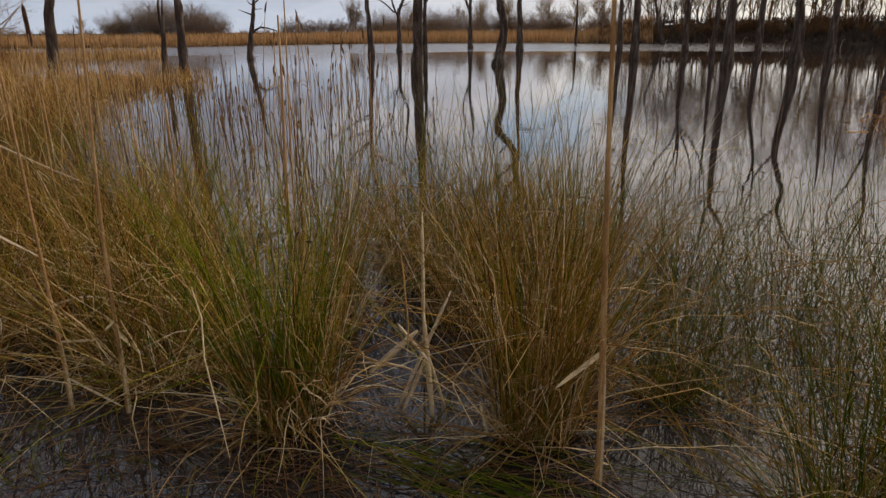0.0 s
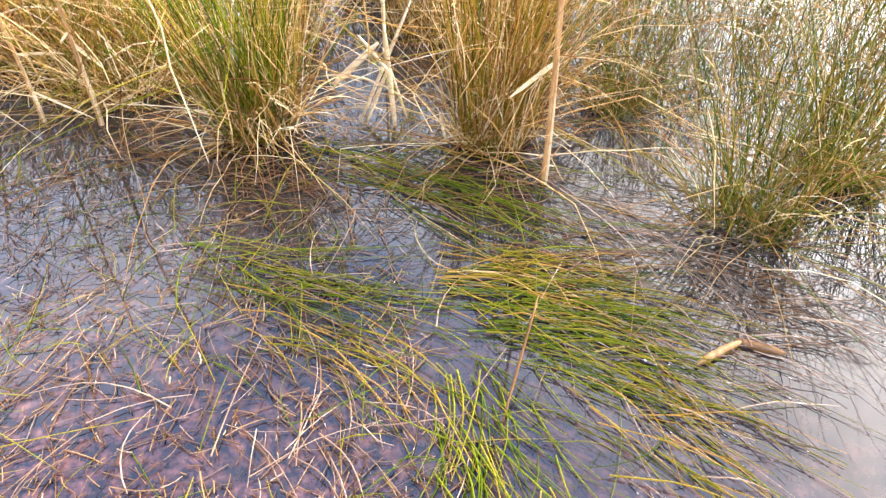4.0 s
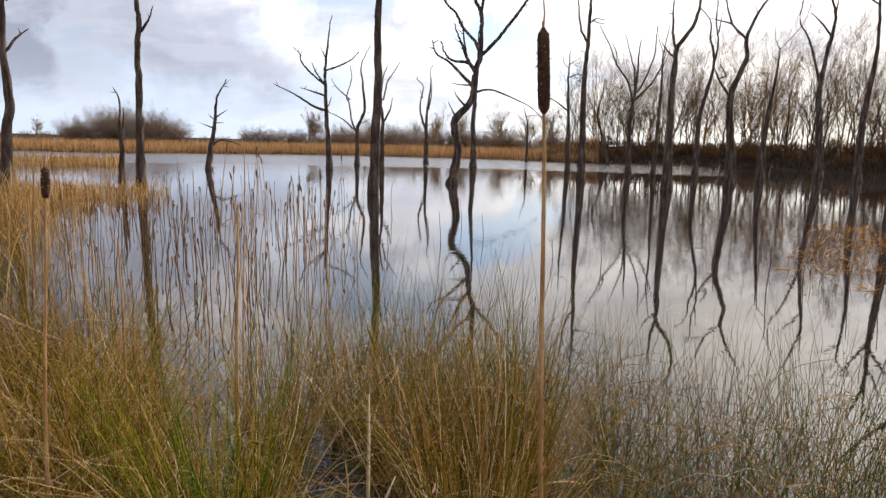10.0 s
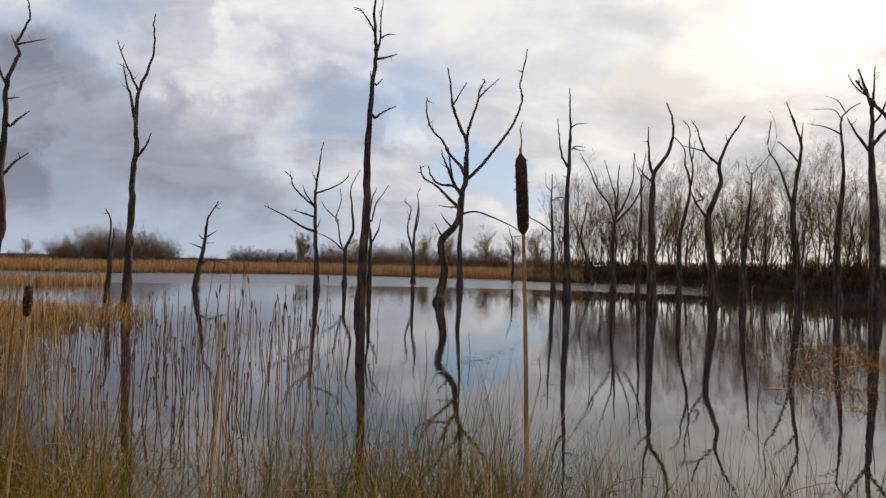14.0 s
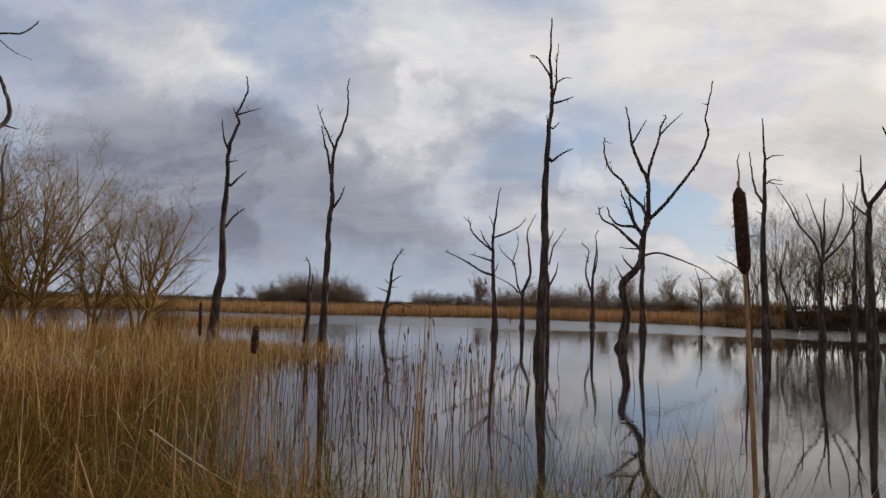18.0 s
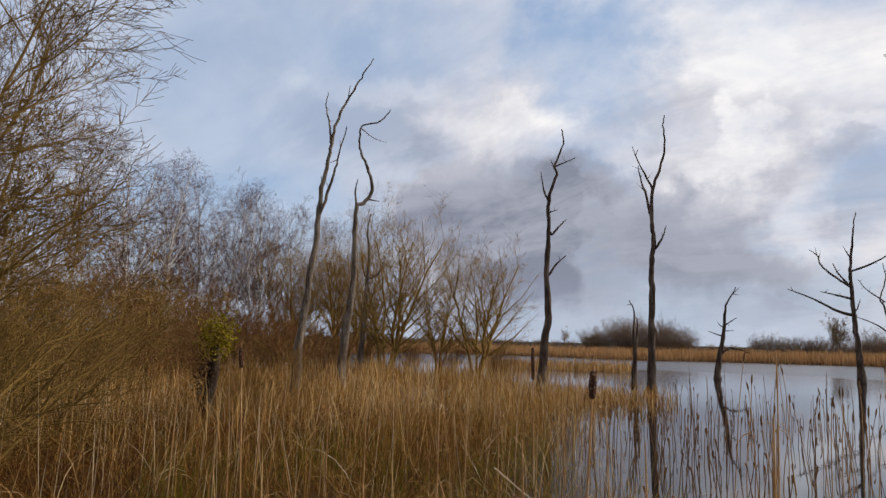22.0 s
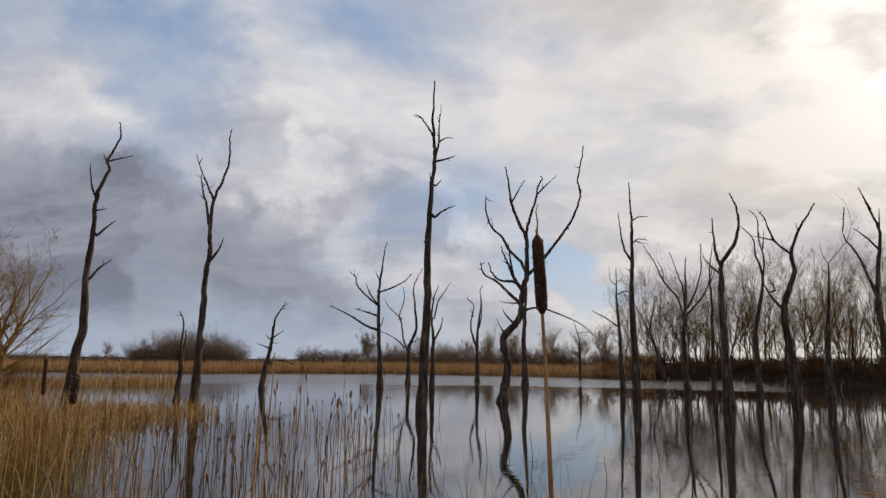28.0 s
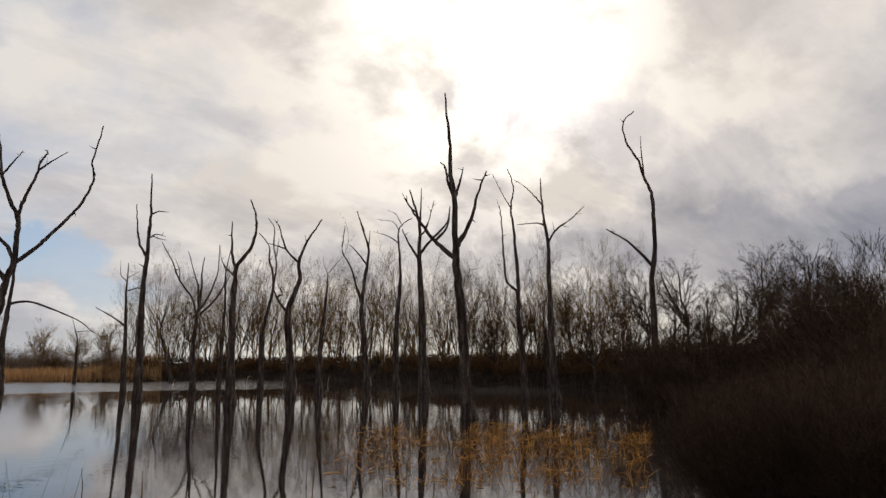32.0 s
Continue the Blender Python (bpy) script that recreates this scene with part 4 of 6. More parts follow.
# dark thicket on the near bank
for k in range(2):
    t = bare_tree("thicket_shrub", rng, 3.6, 12, 0.6, 0.04, [(9, 0.5, 0.5, 0.14, 0.12, 5), (7, 0.5, 0.55, 0.1, 0.16, 4), (5, 0.6, 0.55, 0.05, 0.2, 3)], TWIG, TWIG, "dense dark brown leafless thicket shrub on the bank", "shrub", "thicket on the near bank", fork=0.9, thin=1.15, low=0.03)
    plant(t, [(-56.5 - 2.4 * i - k, 23.5 - 1.1 * i + 2 * k, 0.64 + 0.02 * i) for i in range(8)] + [(-62 - 3 * i - k, 13.5 - 0.9 * i + 1.5 * k, 0.36 + 0.03 * i) for i in range(6)] + [(-63 - 3.5 * i - k, 8.5 - 0.3 * i, 0.34 + 0.03 * i) for i in range(4)], rng, 6)
# bushes and hedges over the far reed bed
for k in range(3):
    t = bare_tree("hedge_bush", rng, 4.6, 16, 0.6, 0.05, [(10, 0.5, 0.55, 0.1, 0.14, 4), (8, 0.5, 0.65, 0.05, 0.2, 3)], HAZED_TWIG, (HAZED_TWIG, OCHRE, HAZED_TWIG)[k], "rounded leafless brown bush behind the reed bed", "bush", "bushes behind the lake", fork=1.3, thin=1.4, low=0.03)
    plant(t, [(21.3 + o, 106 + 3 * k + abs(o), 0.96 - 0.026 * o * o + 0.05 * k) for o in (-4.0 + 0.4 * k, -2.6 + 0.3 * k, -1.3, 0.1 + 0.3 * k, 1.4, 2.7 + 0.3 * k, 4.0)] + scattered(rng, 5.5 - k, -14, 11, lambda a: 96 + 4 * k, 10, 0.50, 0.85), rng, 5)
t = bare_tree("far_tree", rng, 8.0, 3, 0.24, 0.13, FAR_LEVELS, HAZED_TWIG, WILLOW, "bare far tree beyond the fields", "tree", "far trees", thin=2.2, fork=0.4)
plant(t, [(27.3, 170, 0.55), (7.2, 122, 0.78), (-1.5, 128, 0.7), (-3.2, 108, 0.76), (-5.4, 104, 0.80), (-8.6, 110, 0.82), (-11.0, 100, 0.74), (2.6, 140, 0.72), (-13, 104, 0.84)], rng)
t = bare_tree("round_oak", rng, 8.0, 1, 0.04, 0.28, [(14, 0.5, 0.9, 0.15, 0.2, 5), (9, 0.5, 0.8, 0.1, 0.2, 4), (6, 0.5, 0.8, 0.05, 0.2, 3)], HAZED_TWIG, HAZED_TWIG, "round-crowned bare oak above the far hedge", "tree", "far trees", thin=2.6, low=0.35)
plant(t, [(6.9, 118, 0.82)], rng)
t = bare_tree("far_hedge", rng, 3.8, 18, 0.75, 0.05, SHRUB_LEVELS, HAZED_TWIG, HAZED_TWIG, "distant grey-brown field hedge", "hedge", "field hedges", fork=3.2, thin=2.6, low=0.02)
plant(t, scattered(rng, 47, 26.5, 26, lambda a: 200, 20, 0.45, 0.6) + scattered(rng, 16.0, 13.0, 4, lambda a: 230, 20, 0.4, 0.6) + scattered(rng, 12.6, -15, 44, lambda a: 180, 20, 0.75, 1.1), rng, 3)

# willows, birches and shrubs on the reedy shore
t = bare_tree("willow_tree", rng, 7.0, 5, 0.33, 0.095, [(16, 0.40, 0.75, 0.20, 0.10, 6), (9, 0.48, 0.80, 0.14, 0.13, 5), (7, 0.5, 0.85, 0.10, 0.15, 4)], WILLOW, WILLOW, "leafless willow tree with ochre twigs behind the reeds", "willow", "willows behind the reeds", fork=0.4, thin=0.8, low=0.2)
plant(t, [(42.4, 30, 1.04), (34.6, 30, 0.88), (46.6, 34, 1.0), (38.0, 36, 0.80), (44.4, 36, 0.92), (50.5, 33, 0.85)], rng)
t = bare_tree("birch_tree", rng, 9.8, 1, 0.06, 0.085, [(30, 0.30, 0.72, 0.22, 0.08, 5), (9, 0.50, 0.80, 0.02, 0.14, 4), (7, 0.58, 0.85, -0.12, 0.16, 4)], BIRCHBARK, BIRCHTWIG, "slender leafless birch tree with purplish twigs", "birch", "birches", thin=0.8)
plant(t, [(53.8, 36, 1.08), (55.8, 35, 1.04), (50.8, 38, 0.98), (48.6, 41, 0.95), (58.5, 33, 0.98), (61, 31, 0.98), (57, 42, 1.05), (64, 28, 0.95), (67, 27, 1.0), (54.6, 32, 0.90), (47.4, 43, 0.9), (59.6, 36, 1.0), (52.3, 40, 0.95), (62.6, 35, 1.0)], rng, 3)
t = bare_tree("great_willow", rng, 6.3, 9, 0.46, 0.045, [(20, 0.37, 0.88, 0.04, 0.12, 7), (11, 0.52, 0.76, 0.08, 0.12, 5), (10, 0.52, 0.70, 0.08, 0.12, 4)], MOSSY, MOSSY, "large spreading leafless willow with mossy ochre branches", "willow", thin=0.8, fork=0.5, low=0.04, split=True)
plant(t, [(79.6, 9.4, 1.12)], rng, 0)
# long low boughs bowing out over the marsh
t = bare_tree("bowed_willow", rng, 3.0, 9, 1.05, 0.034, [(9, 0.42, 0.85, 0.05, 0.16, 6), (7, 0.50, 0.90, 0.05, 0.16, 5), (5, 0.55, 0.9, 0.05, 0.18, 3)], MOSSY, MOSSY, "low willow with long bowed mossy boughs", "willow", "bowed willows on the marsh", thin=0.9, fork=0.3, low=0.1, split=True)
plant(t, [(74.5, 8.0, 0.85), (70.0, 10.5, 0.8), (79.0, 6.6, 0.75)], rng, 4)
t = bare_tree("willow_scrub", rng, 3.6, 9, 0.6, 0.03, [(7, 0.55, 0.6, 0.1, 0.10, 6), (7, 0.5, 0.6, 0.08, 0.14, 4), (5, 0.6, 0.6, 0.05, 0.18, 3)], MOSSY, OCHRE, "tangled leafless ochre scrub among the reeds", "shrub", "scrub on the reedy shore", fork=0.7, low=0.05, thin=1.0)
plant(t, [(75, 11.5, 0.62), (67, 15, 0.72), (63, 18, 0.75), (71, 19, 1.1), (61, 26, 0.9), (80, 12, 0.8), (53.2, 12.5, 0.52)], rng, 6)
t = bare_tree("russet_scrub", rng, 3.4, 12, 0.6, 0.025, [(7, 0.55, 0.6, 0.1, 0.10, 5), (7, 0.5, 0.6, 0.08, 0.14, 4), (5, 0.6, 0.6, 0.05, 0.18, 3)], RUSSET, RUSSET, "round russet leafless bush behind the reeds", "shrub", "scrub on the reedy shore", fork=0.9, low=0.05, thin=1.6)
plant(t, [(58, 23, 0.66), (55.0, 27, 0.72), (51.5, 26, 0.74), (49.0, 29, 0.62), (64.5, 22, 0.9), (46.8, 32, 0.55), (60, 20, 0.6), (68, 24, 0.9), (53.2, 30, 0.85), (57, 31, 0.9), (44.0, 34, 0.5), (40.5, 34, 0.5), (37, 35, 0.45), (61.5, 30, 1.0), (33.0, 33, 0.4)], rng, 6)

# ---------------------------------------------------------------- reeds


def reed_field(name, rng, xy, h, lean, width, mat, label, category, k=4, curl=0.35, flat=0.0):
    """Upright blades at the given feet, one mesh."""
    n = len(xy)
    z = np.maximum(height(xy[:, 0], xy[:, 1]), 0.004 if flat else -0.05)
    a = rng.uniform(0, 6.283, n)
    th = np.clip(np.abs(rng.normal(size=n)) * lean, flat, 1.5)
    cu = np.abs(rng.normal(size=n)) * curl
    hh = h * (1 + 0.25 * rng.normal(size=n)).clip(0.4, 1.6)
    s = np.linspace(0, 1, k)
    ang = th[:, None] + cu[:, None] * s ** 1.6
    seg = (hh / (k - 1))[:, None]
    out = np.concatenate([np.zeros((n, 1)), np.cumsum(np.sin(ang[:, :-1]) * seg, 1)], 1)
    upz = np.concatenate([np.zeros((n, 1)), np.cumsum(np.cos(ang[:, :-1]) * seg, 1)], 1)
    P = np.stack([xy[:, :1] + np.cos(a)[:, None] * out, xy[:, 1:] + np.sin(a)[:, None] * out, z[:, None] + upz], -1)
    W = np.asarray(width)[..., None] * np.interp(s, [0, 0.4, 1], [0.8, 1.0, 0.15])
    v, q = ribbon(P, W, rng)
    ob = part(name, v, q, mat)
    return tagged(ob, label, category, kind="stuff")


def polar_spots(rng, n, az0, az1, r0, r1, even=1.0):
    az = rng.uniform(az0, az1, n)
    r = (r0 ** even + (r1 ** even - r0 ** even) * rng.uniform(0, 1, n)) ** (1 / even)
    a = np.radians(az)
    return np.stack([-np.sin(a) * r, np.cos(a) * r], 1), az, r


rng = np.random.default_rng(11)
# far reed bed round the lake
xy, az, r = polar_spots(rng, 26000, -17, 52, 0, 1)
d = rng.uniform(0, 1, len(az)) ** 1.5 * 20
r = shore(az) - 0.5 + d
a = np.radians(az)
xy = np.stack([-np.sin(a) * r, np.cos(a) * r], 1)
reed_field("far_reed_bed", rng, xy, np.interp(az, [-17, 5, 25], [0.9, 0.92, 0.75]), 0.12, 0.03 + 0 * az, FARREED, "golden dry reed bed along the far shore", "reeds", k=3)
# reed spit
xy, az, r = polar_spots(rng, 1700, 22, 34, 38, 43)
reed_field("reed_spit", rng, xy, 0.55 + 0 * az, 0.2, 0.016 + 0 * az, REED, "low golden reed spit in the lake", "reeds", k=3)
# low reed patch round two dead trees
xy, az, r = polar_spots(rng, 1900, 18.5, 29, 16.5, 22.5)
keep = rng.uniform(0, 1, len(az)) < np.clip((az - 17) / 8, 0.05, 1)
xy, az, r = xy[keep], az[keep], r[keep]
reed_field("reed_patch", rng, xy, 0.38 + 0 * az, 0.3, 0.008 + 0 * az, REED, "low broken golden reeds round dead trees", "reeds", k=4, curl=1.0)
# marsh of the left shore
xy, az, r = polar_spots(rng, 72000, 18, 80, 4.0, 36, 0.8)
edge = np.interp(r, [4, 6, 10, 16, 22, 36], [25, 25, 24, 21, 26, 33])
gaps = np.array([noise.noise((float(a), float(b), 9.0)) for a, b in xy * 0.28])
keep = rng.uniform(0, 1, len(az)) < np.clip((az - edge) / 9, 0.02, 1) ** 1.4 * np.clip(0.5 + 2.0 * gaps, 0.06, 1) * np.interp(r, [4, 7, 12], [0.10, 0.26, 1.0])
xy, az, r = xy[keep], az[keep], r[keep]
tuft = np.array([noise.noise((float(a), float(b), 0.0)) for a, b in xy * 0.9])
reed_field("marsh_grass", rng, xy, 0.56 + 0.30 * tuft, 0.55, 0.0011 + 0.00013 * r, MARSH, "dense tangled straw-brown marsh grass", "grass", k=5, curl=1.3)
xy, az, r = polar_spots(rng, 34000, 27, 88, 3.2, 13, 1.4)
keep = rng.uniform(0, 1, len(az)) < np.clip((az - 27) / 9, 0.05, 1)
xy, az, r = xy[keep], az[keep], r[keep]
clump = np.array([noise.noise((float(a), float(b), 2.0)) for a, b in xy * 1.3])
reed_field("marsh_undergrowth", rng, xy, 0.46 + 0.16 * clump, 0.75, 0.0012 + 0.00008 * r, UNDER, "fine tangled russet brown grass under the reeds", "grass", k=4, curl=1.7)
xy, az, r = polar_spots(rng, 3200, 27, 62, 3.4, 9, 1.4)
keep = np.array([noise.noise((float(a), float(b), 7.0)) for a, b in xy * 1.1]) > 0.02
xy, az, r = xy[keep], az[keep], r[keep]
reed_field("marsh_rushes", rng, xy, 0.52 + 0 * r, 0.3, 0.0013 + 0.00008 * r, DARKRUSH, "patches of dark green rush among russet grass", "grass", k=4, curl=0.6)
xy, az, r = polar_spots(rng, 5200, -88, -50, 5.0, 13, 1.5)
keep = (r > shore(az) - 3.5) & (rng.uniform(0, 1, len(az)) < np.clip((-az - 48) / 10, 0, 1))
xy, az, r = xy[keep], az[keep], r[keep]
reed_field("bank_undergrowth", rng, xy, 0.62 + 0 * r, 0.3, 0.0035 + 0 * r, DRY_BROWN, "rough brown grass under the near thicket", "grass", k=5, curl=0.9)
xy, az, r = polar_spots(rng, 15000, 20, 76, 4.0, 32, 1.2)
edge = np.interp(r, [4, 6, 10, 16, 22, 36], [25, 24, 23, 21, 25, 32])
keep = rng.uniform(0, 1, len(az)) < np.clip((az - edge) / 9, 0.02, 1) * np.clip(0.35 + np.array([noise.noise((float(a), float(b), 5.0)) for a, b in xy * 0.5]), 0.1, 1) * np.interp(r, [4, 8, 13], [0.06, 0.22, 1.0])
xy, az, r = xy[keep], az[keep], r[keep]
reed_field("marsh_cattail_leaves", rng, xy, 0.80 + 0 * r, 0.16, 0.0032 + 0.0003 * r, REED, "pale dry cattail leaves standing in the marsh", "reeds", k=5, curl=0.5)
xy, az, r = polar_spots(rng, 5200, 22, 78, 3.8, 22, 1.2)
keep = rng.uniform(0, 1, len(az)) < np.clip((az - 23) / 10, 0.02, 1) * np.interp(r, [4, 9, 13], [0.10, 0.35, 1.0])
xy, az, r = xy[keep], az[keep], r[keep]
reed_field("broken_marsh_leaves", rng, xy, 0.62 + 0 * r, 0.5, 0.0022 + 0.0002 * r, STRAW, "pale broken leaves bent over in the marsh", "reeds", k=6, curl=2.4)
xy, az, r = polar_spots(rng, 210, 25, 76, 4.6, 15, 1.2)
reed_field("pale_stalks", rng, xy, 0.95 + 0 * r, 0.09, 0.0016 + 0.00012 * r, LEAF, "scattered pale straight stalks standing over the marsh grass", "reeds", k=4, curl=0.12)
# rough grass on the far bank, its backlit shade put into the colour
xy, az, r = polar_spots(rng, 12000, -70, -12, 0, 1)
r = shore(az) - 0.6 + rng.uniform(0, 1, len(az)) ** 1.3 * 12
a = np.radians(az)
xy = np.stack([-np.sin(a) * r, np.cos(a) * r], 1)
reed_field("bank_grass", rng, xy, 0.6 + 0 * r, 0.4, 0.035 + 0 * r, BACKLIT_GRASS, "rough brown grass on the far bank, coloured dark as backlit", "grass", k=3, curl=0.8)
# sedge patch before the sunny bank
xy, az, r = polar_spots(rng, 15000, -57, -29, 8.5, 18, 1.0)
gaps = np.array([noise.noise((float(a), float(b), 3.0)) for a, b in xy * (0.7, 1.6)])
keep = rng.uniform(0, 1, len(az)) < np.clip(1.2 - np.abs((r - 13) / 4.5) ** 2, 0, 1) * np.clip((-az - 30) / 12, 0, 1) * np.clip(0.22 + 1.5 * gaps, 0.03, 0.8)
xy, az, r = xy[keep], az[keep], r[keep]
reed_field("sedge_patch", rng, xy, 0.17 + 0 * r, 1.1, 0.0042 + 0 * r, SEDGE, "sparse golden sedge standing in the shallow water", "sedge", k=4, curl=0.5, flat=0.25)

# ---------------------------------------------------------------- rush tussocks at the water's edge


def tussock(name, rng, h, spread, n_green, n_dry, label, green=RUSH, dry=STRAW, lean=0.2, curl=0.55, fine=1.0, skirt=0, wild=0.5, straw=40):
    """A tuft of round rush stems with a dry skirt, foot at the origin."""
    root = empty(name)
    tagged(root, label, "rush tussock", "rush tussocks at the water's edge")
    fine, curl = fine * 1.05, curl * 0.7
    n_green, n_dry, skirt = int(n_green * 0.86), int(n_dry * 0.72), int(skirt * 0.7)
    taper = np.array([1.0, 0.97, 0.92, 0.85, 0.7, 0.5, 0.2]) * 0.0017 * fine
    P = blades(rng, (0, 0, -0.04), n_green, spread, h, lean, curl, 7, wild=wild)
    v, q = sweep(P, taper[None] * rng.uniform(0.7, 1.3, (n_green, 1)), 3)
    tagged(part("green_tuft", v, q, green, root), kind="stuff")
    P = blades(rng, (0, 0, -0.03), n_dry, spread * 1.15, h * 0.92, lean * 1.5, curl * 1.5, 7, tall=0.4, wild=0.6, broken=0.45)
    v, q = sweep(P, taper[None] * rng.uniform(0.6, 1.2, (n_dry, 1)), 3)
    tagged(part("dry_tuft", v, q, dry, root), kind="stuff")
    if skirt:
        P = blades(rng, (0, 0, 0.02), skirt, spread * 1.15, h * 0.58, 0.6, 1.6, 7, tall=0.3)
        v, q = sweep(P, taper[None] * rng.uniform(0.8, 1.3, (skirt, 1)), 3)
        tagged(part("collapsed_skirt", v, q, STRAW, root), kind="stuff")
    if straw:
        # snapped stems caught across the tuft at any slant
        mid = rng.normal(size=(straw, 3)) * (spread * 1.3, spread * 1.3, h * 0.16) + (0, 0, h * 0.36)
        a = rng.uniform(0, 6.283, straw)
        e = rng.normal(size=straw) * 0.55
        d = np.stack([np.cos(a) * np.cos(e), np.sin(a) * np.cos(e), np.sin(e)], 1)
        ln = rng.uniform(0.2, 0.55, straw)[:, None, None]
        u = np.linspace(-0.5, 0.5, 5)[None, :, None]
        P = mid[:, None] + d[:, None] * ln * u - np.array([0, 0, 0.5]) * ln * u * u + rng.normal(size=(straw, 5, 3)) * 0.006
        P[..., 2] = np.maximum(P[..., 2], 0.006)
        v, q = sweep(P, 0.0016 * rng.uniform(0.6, 1.5, (straw, 1)) * np.array([[0.7, 1, 1, 0.9, 0.4]]), 4)
        tagged(part("fallen_straw", v, q, STRAW, root), kind="stuff")
    # small flower clusters near the tips
    m = max(6, n_green // 9)
    F = blades(rng, (0, 0, 0), m, spread, h * 0.95, lean, curl, 7)[:, 4]
    t = np.linspace(-1, 1, 4)[None, :, None]
    d = rng.normal(size=(m, 1, 3)) * 0.006
    v, q = sweep(F[:, None] + d * t, np.array([[0.001, 0.0035, 0.003, 0.001]]), 4)
    tagged(part("seed_fringe", v, q, DRY_BROWN, root), kind="stuff")
    return root


def set_down(source, spots, rng):
    for i, (x, y, sc, tilt_x, tilt_y) in enumerate(spots):
        m = pose(x, y, 0, tilt_x, tilt_y, rng.uniform(0, 360)) @ Matrix.Diagonal((sc, sc, sc, 1))
        if i == 0:
            source.matrix_basis = m
        else:
            copy_thing(source, Matrix()).matrix_basis = m


rng = np.random.default_rng(21)
t = tussock("rush_tussock", rng, 0.80, 0.12, 380, 200, "large green and straw rush tussock standing in shallow water", GREEN, STRAW, 0.15, 0.5, skirt=240, straw=70, wild=0.32)
set_down(t, [(-0.54, 2.06, 1.0, 0, -5)], rng)
t = tussock("rush_tussock", rng, 0.80, 0.12, 260, 260, "large straw-coloured rush tussock beside a cattail stalk", RUSH, STRAW, 0.13, 0.5, skirt=150, straw=70, wild=0.32)
set_down(t, [(0.27, 1.98, 1.0, 0, 3)], rng)
t = tussock("rush_tussock", rng, 0.68, 0.15, 200, 70, "open green rush tussock in the shallow water", DARKRUSH, RUSH, 0.28, 0.2, skirt=90, wild=0.4, fine=0.9)
set_down(t, [(1.02, 1.50, 0.92, 0, 6), (1.42, 1.72, 0.95, 0, 5), (0.78, 2.2, 0.8, 0, 2)], rng)
t = tussock("rush_tussock", rng, 0.78, 0.24, 250, 240, "drooping straw and olive rush tussock", RUSH, STRAW, 0.26, 0.75, skirt=170, straw=70)
set_down(t, [(-1.1, 2.4, 0.95, 0, -7), (-1.55, 2.75, 1.0, 0, -4), (-1.25, 3.0, 0.95, 0, 0), (-1.5, 3.4, 0.95, 0, 0), (-1.95, 2.35, 0.85, 0, -5)], rng)
t = tussock("russet_tussock", rng, 0.62, 0.26, 230, 260, "drooping russet brown rush tussock in the marsh", MARSH, UNDER, 0.35, 0.9, skirt=60, straw=14)
set_down(t, [(-2.1, 2.9, 1.0, 0, -5), (-2.6, 3.3, 1.0, 0, 0), (-2.9, 2.7, 0.95, 0, -6), (-3.4, 3.1, 1.0, 0, 0), (-2.2, 3.9, 0.95, 0, 0), (-3.0, 4.2, 0.95, 0, 0), (-3.7, 3.9, 1.0, 0, 0), (-2.6, 4.6, 0.9, 0, 0)], rng)
t = tussock("rush_tussock", rng, 0.86, 0.17, 120, 140, "upright russet and olive rush tussock behind the first row", RUSH, STRAW, 0.16, 0.45, fine=1.05)
set_down(t, [(0.05, 2.85, 0.9, 0, 0), (0.42, 2.72, 0.92, 0, 0), (-0.55, 2.8, 0.9, 0, 0), (-0.6, 3.35, 0.9, 0, 0), (0.62, 3.1, 0.88, 0, 0), (-0.2, 3.35, 0.88, 0, 0), (0.25, 3.35, 0.86, 0, 0), (-1.75, 3.8, 0.88, 0, 0), (-1.7, 4.3, 0.8, 0, 0)], rng)
t = tussock("rush_tussock", rng, 0.86, 0.2, 120, 50, "tall dark green rush clump in open water", GREEN, STRAW, 0.1, 0.3, fine=1.1)
set_down(t, [(0.05, 3.55, 0.92, 0, 0), (0.42, 3.5, 0.92, 0, 0), (0.75, 3.55, 0.9, 0, 0), (-0.25, 3.75, 0.85, 0, 0)], rng)
t = tussock("sparse_rush", rng, 0.72, 0.19, 34, 26, "sparse thin rushes standing in open water", DARKRUSH, MARSH, 0.17, 0.15, fine=0.88, wild=0.4, straw=10)
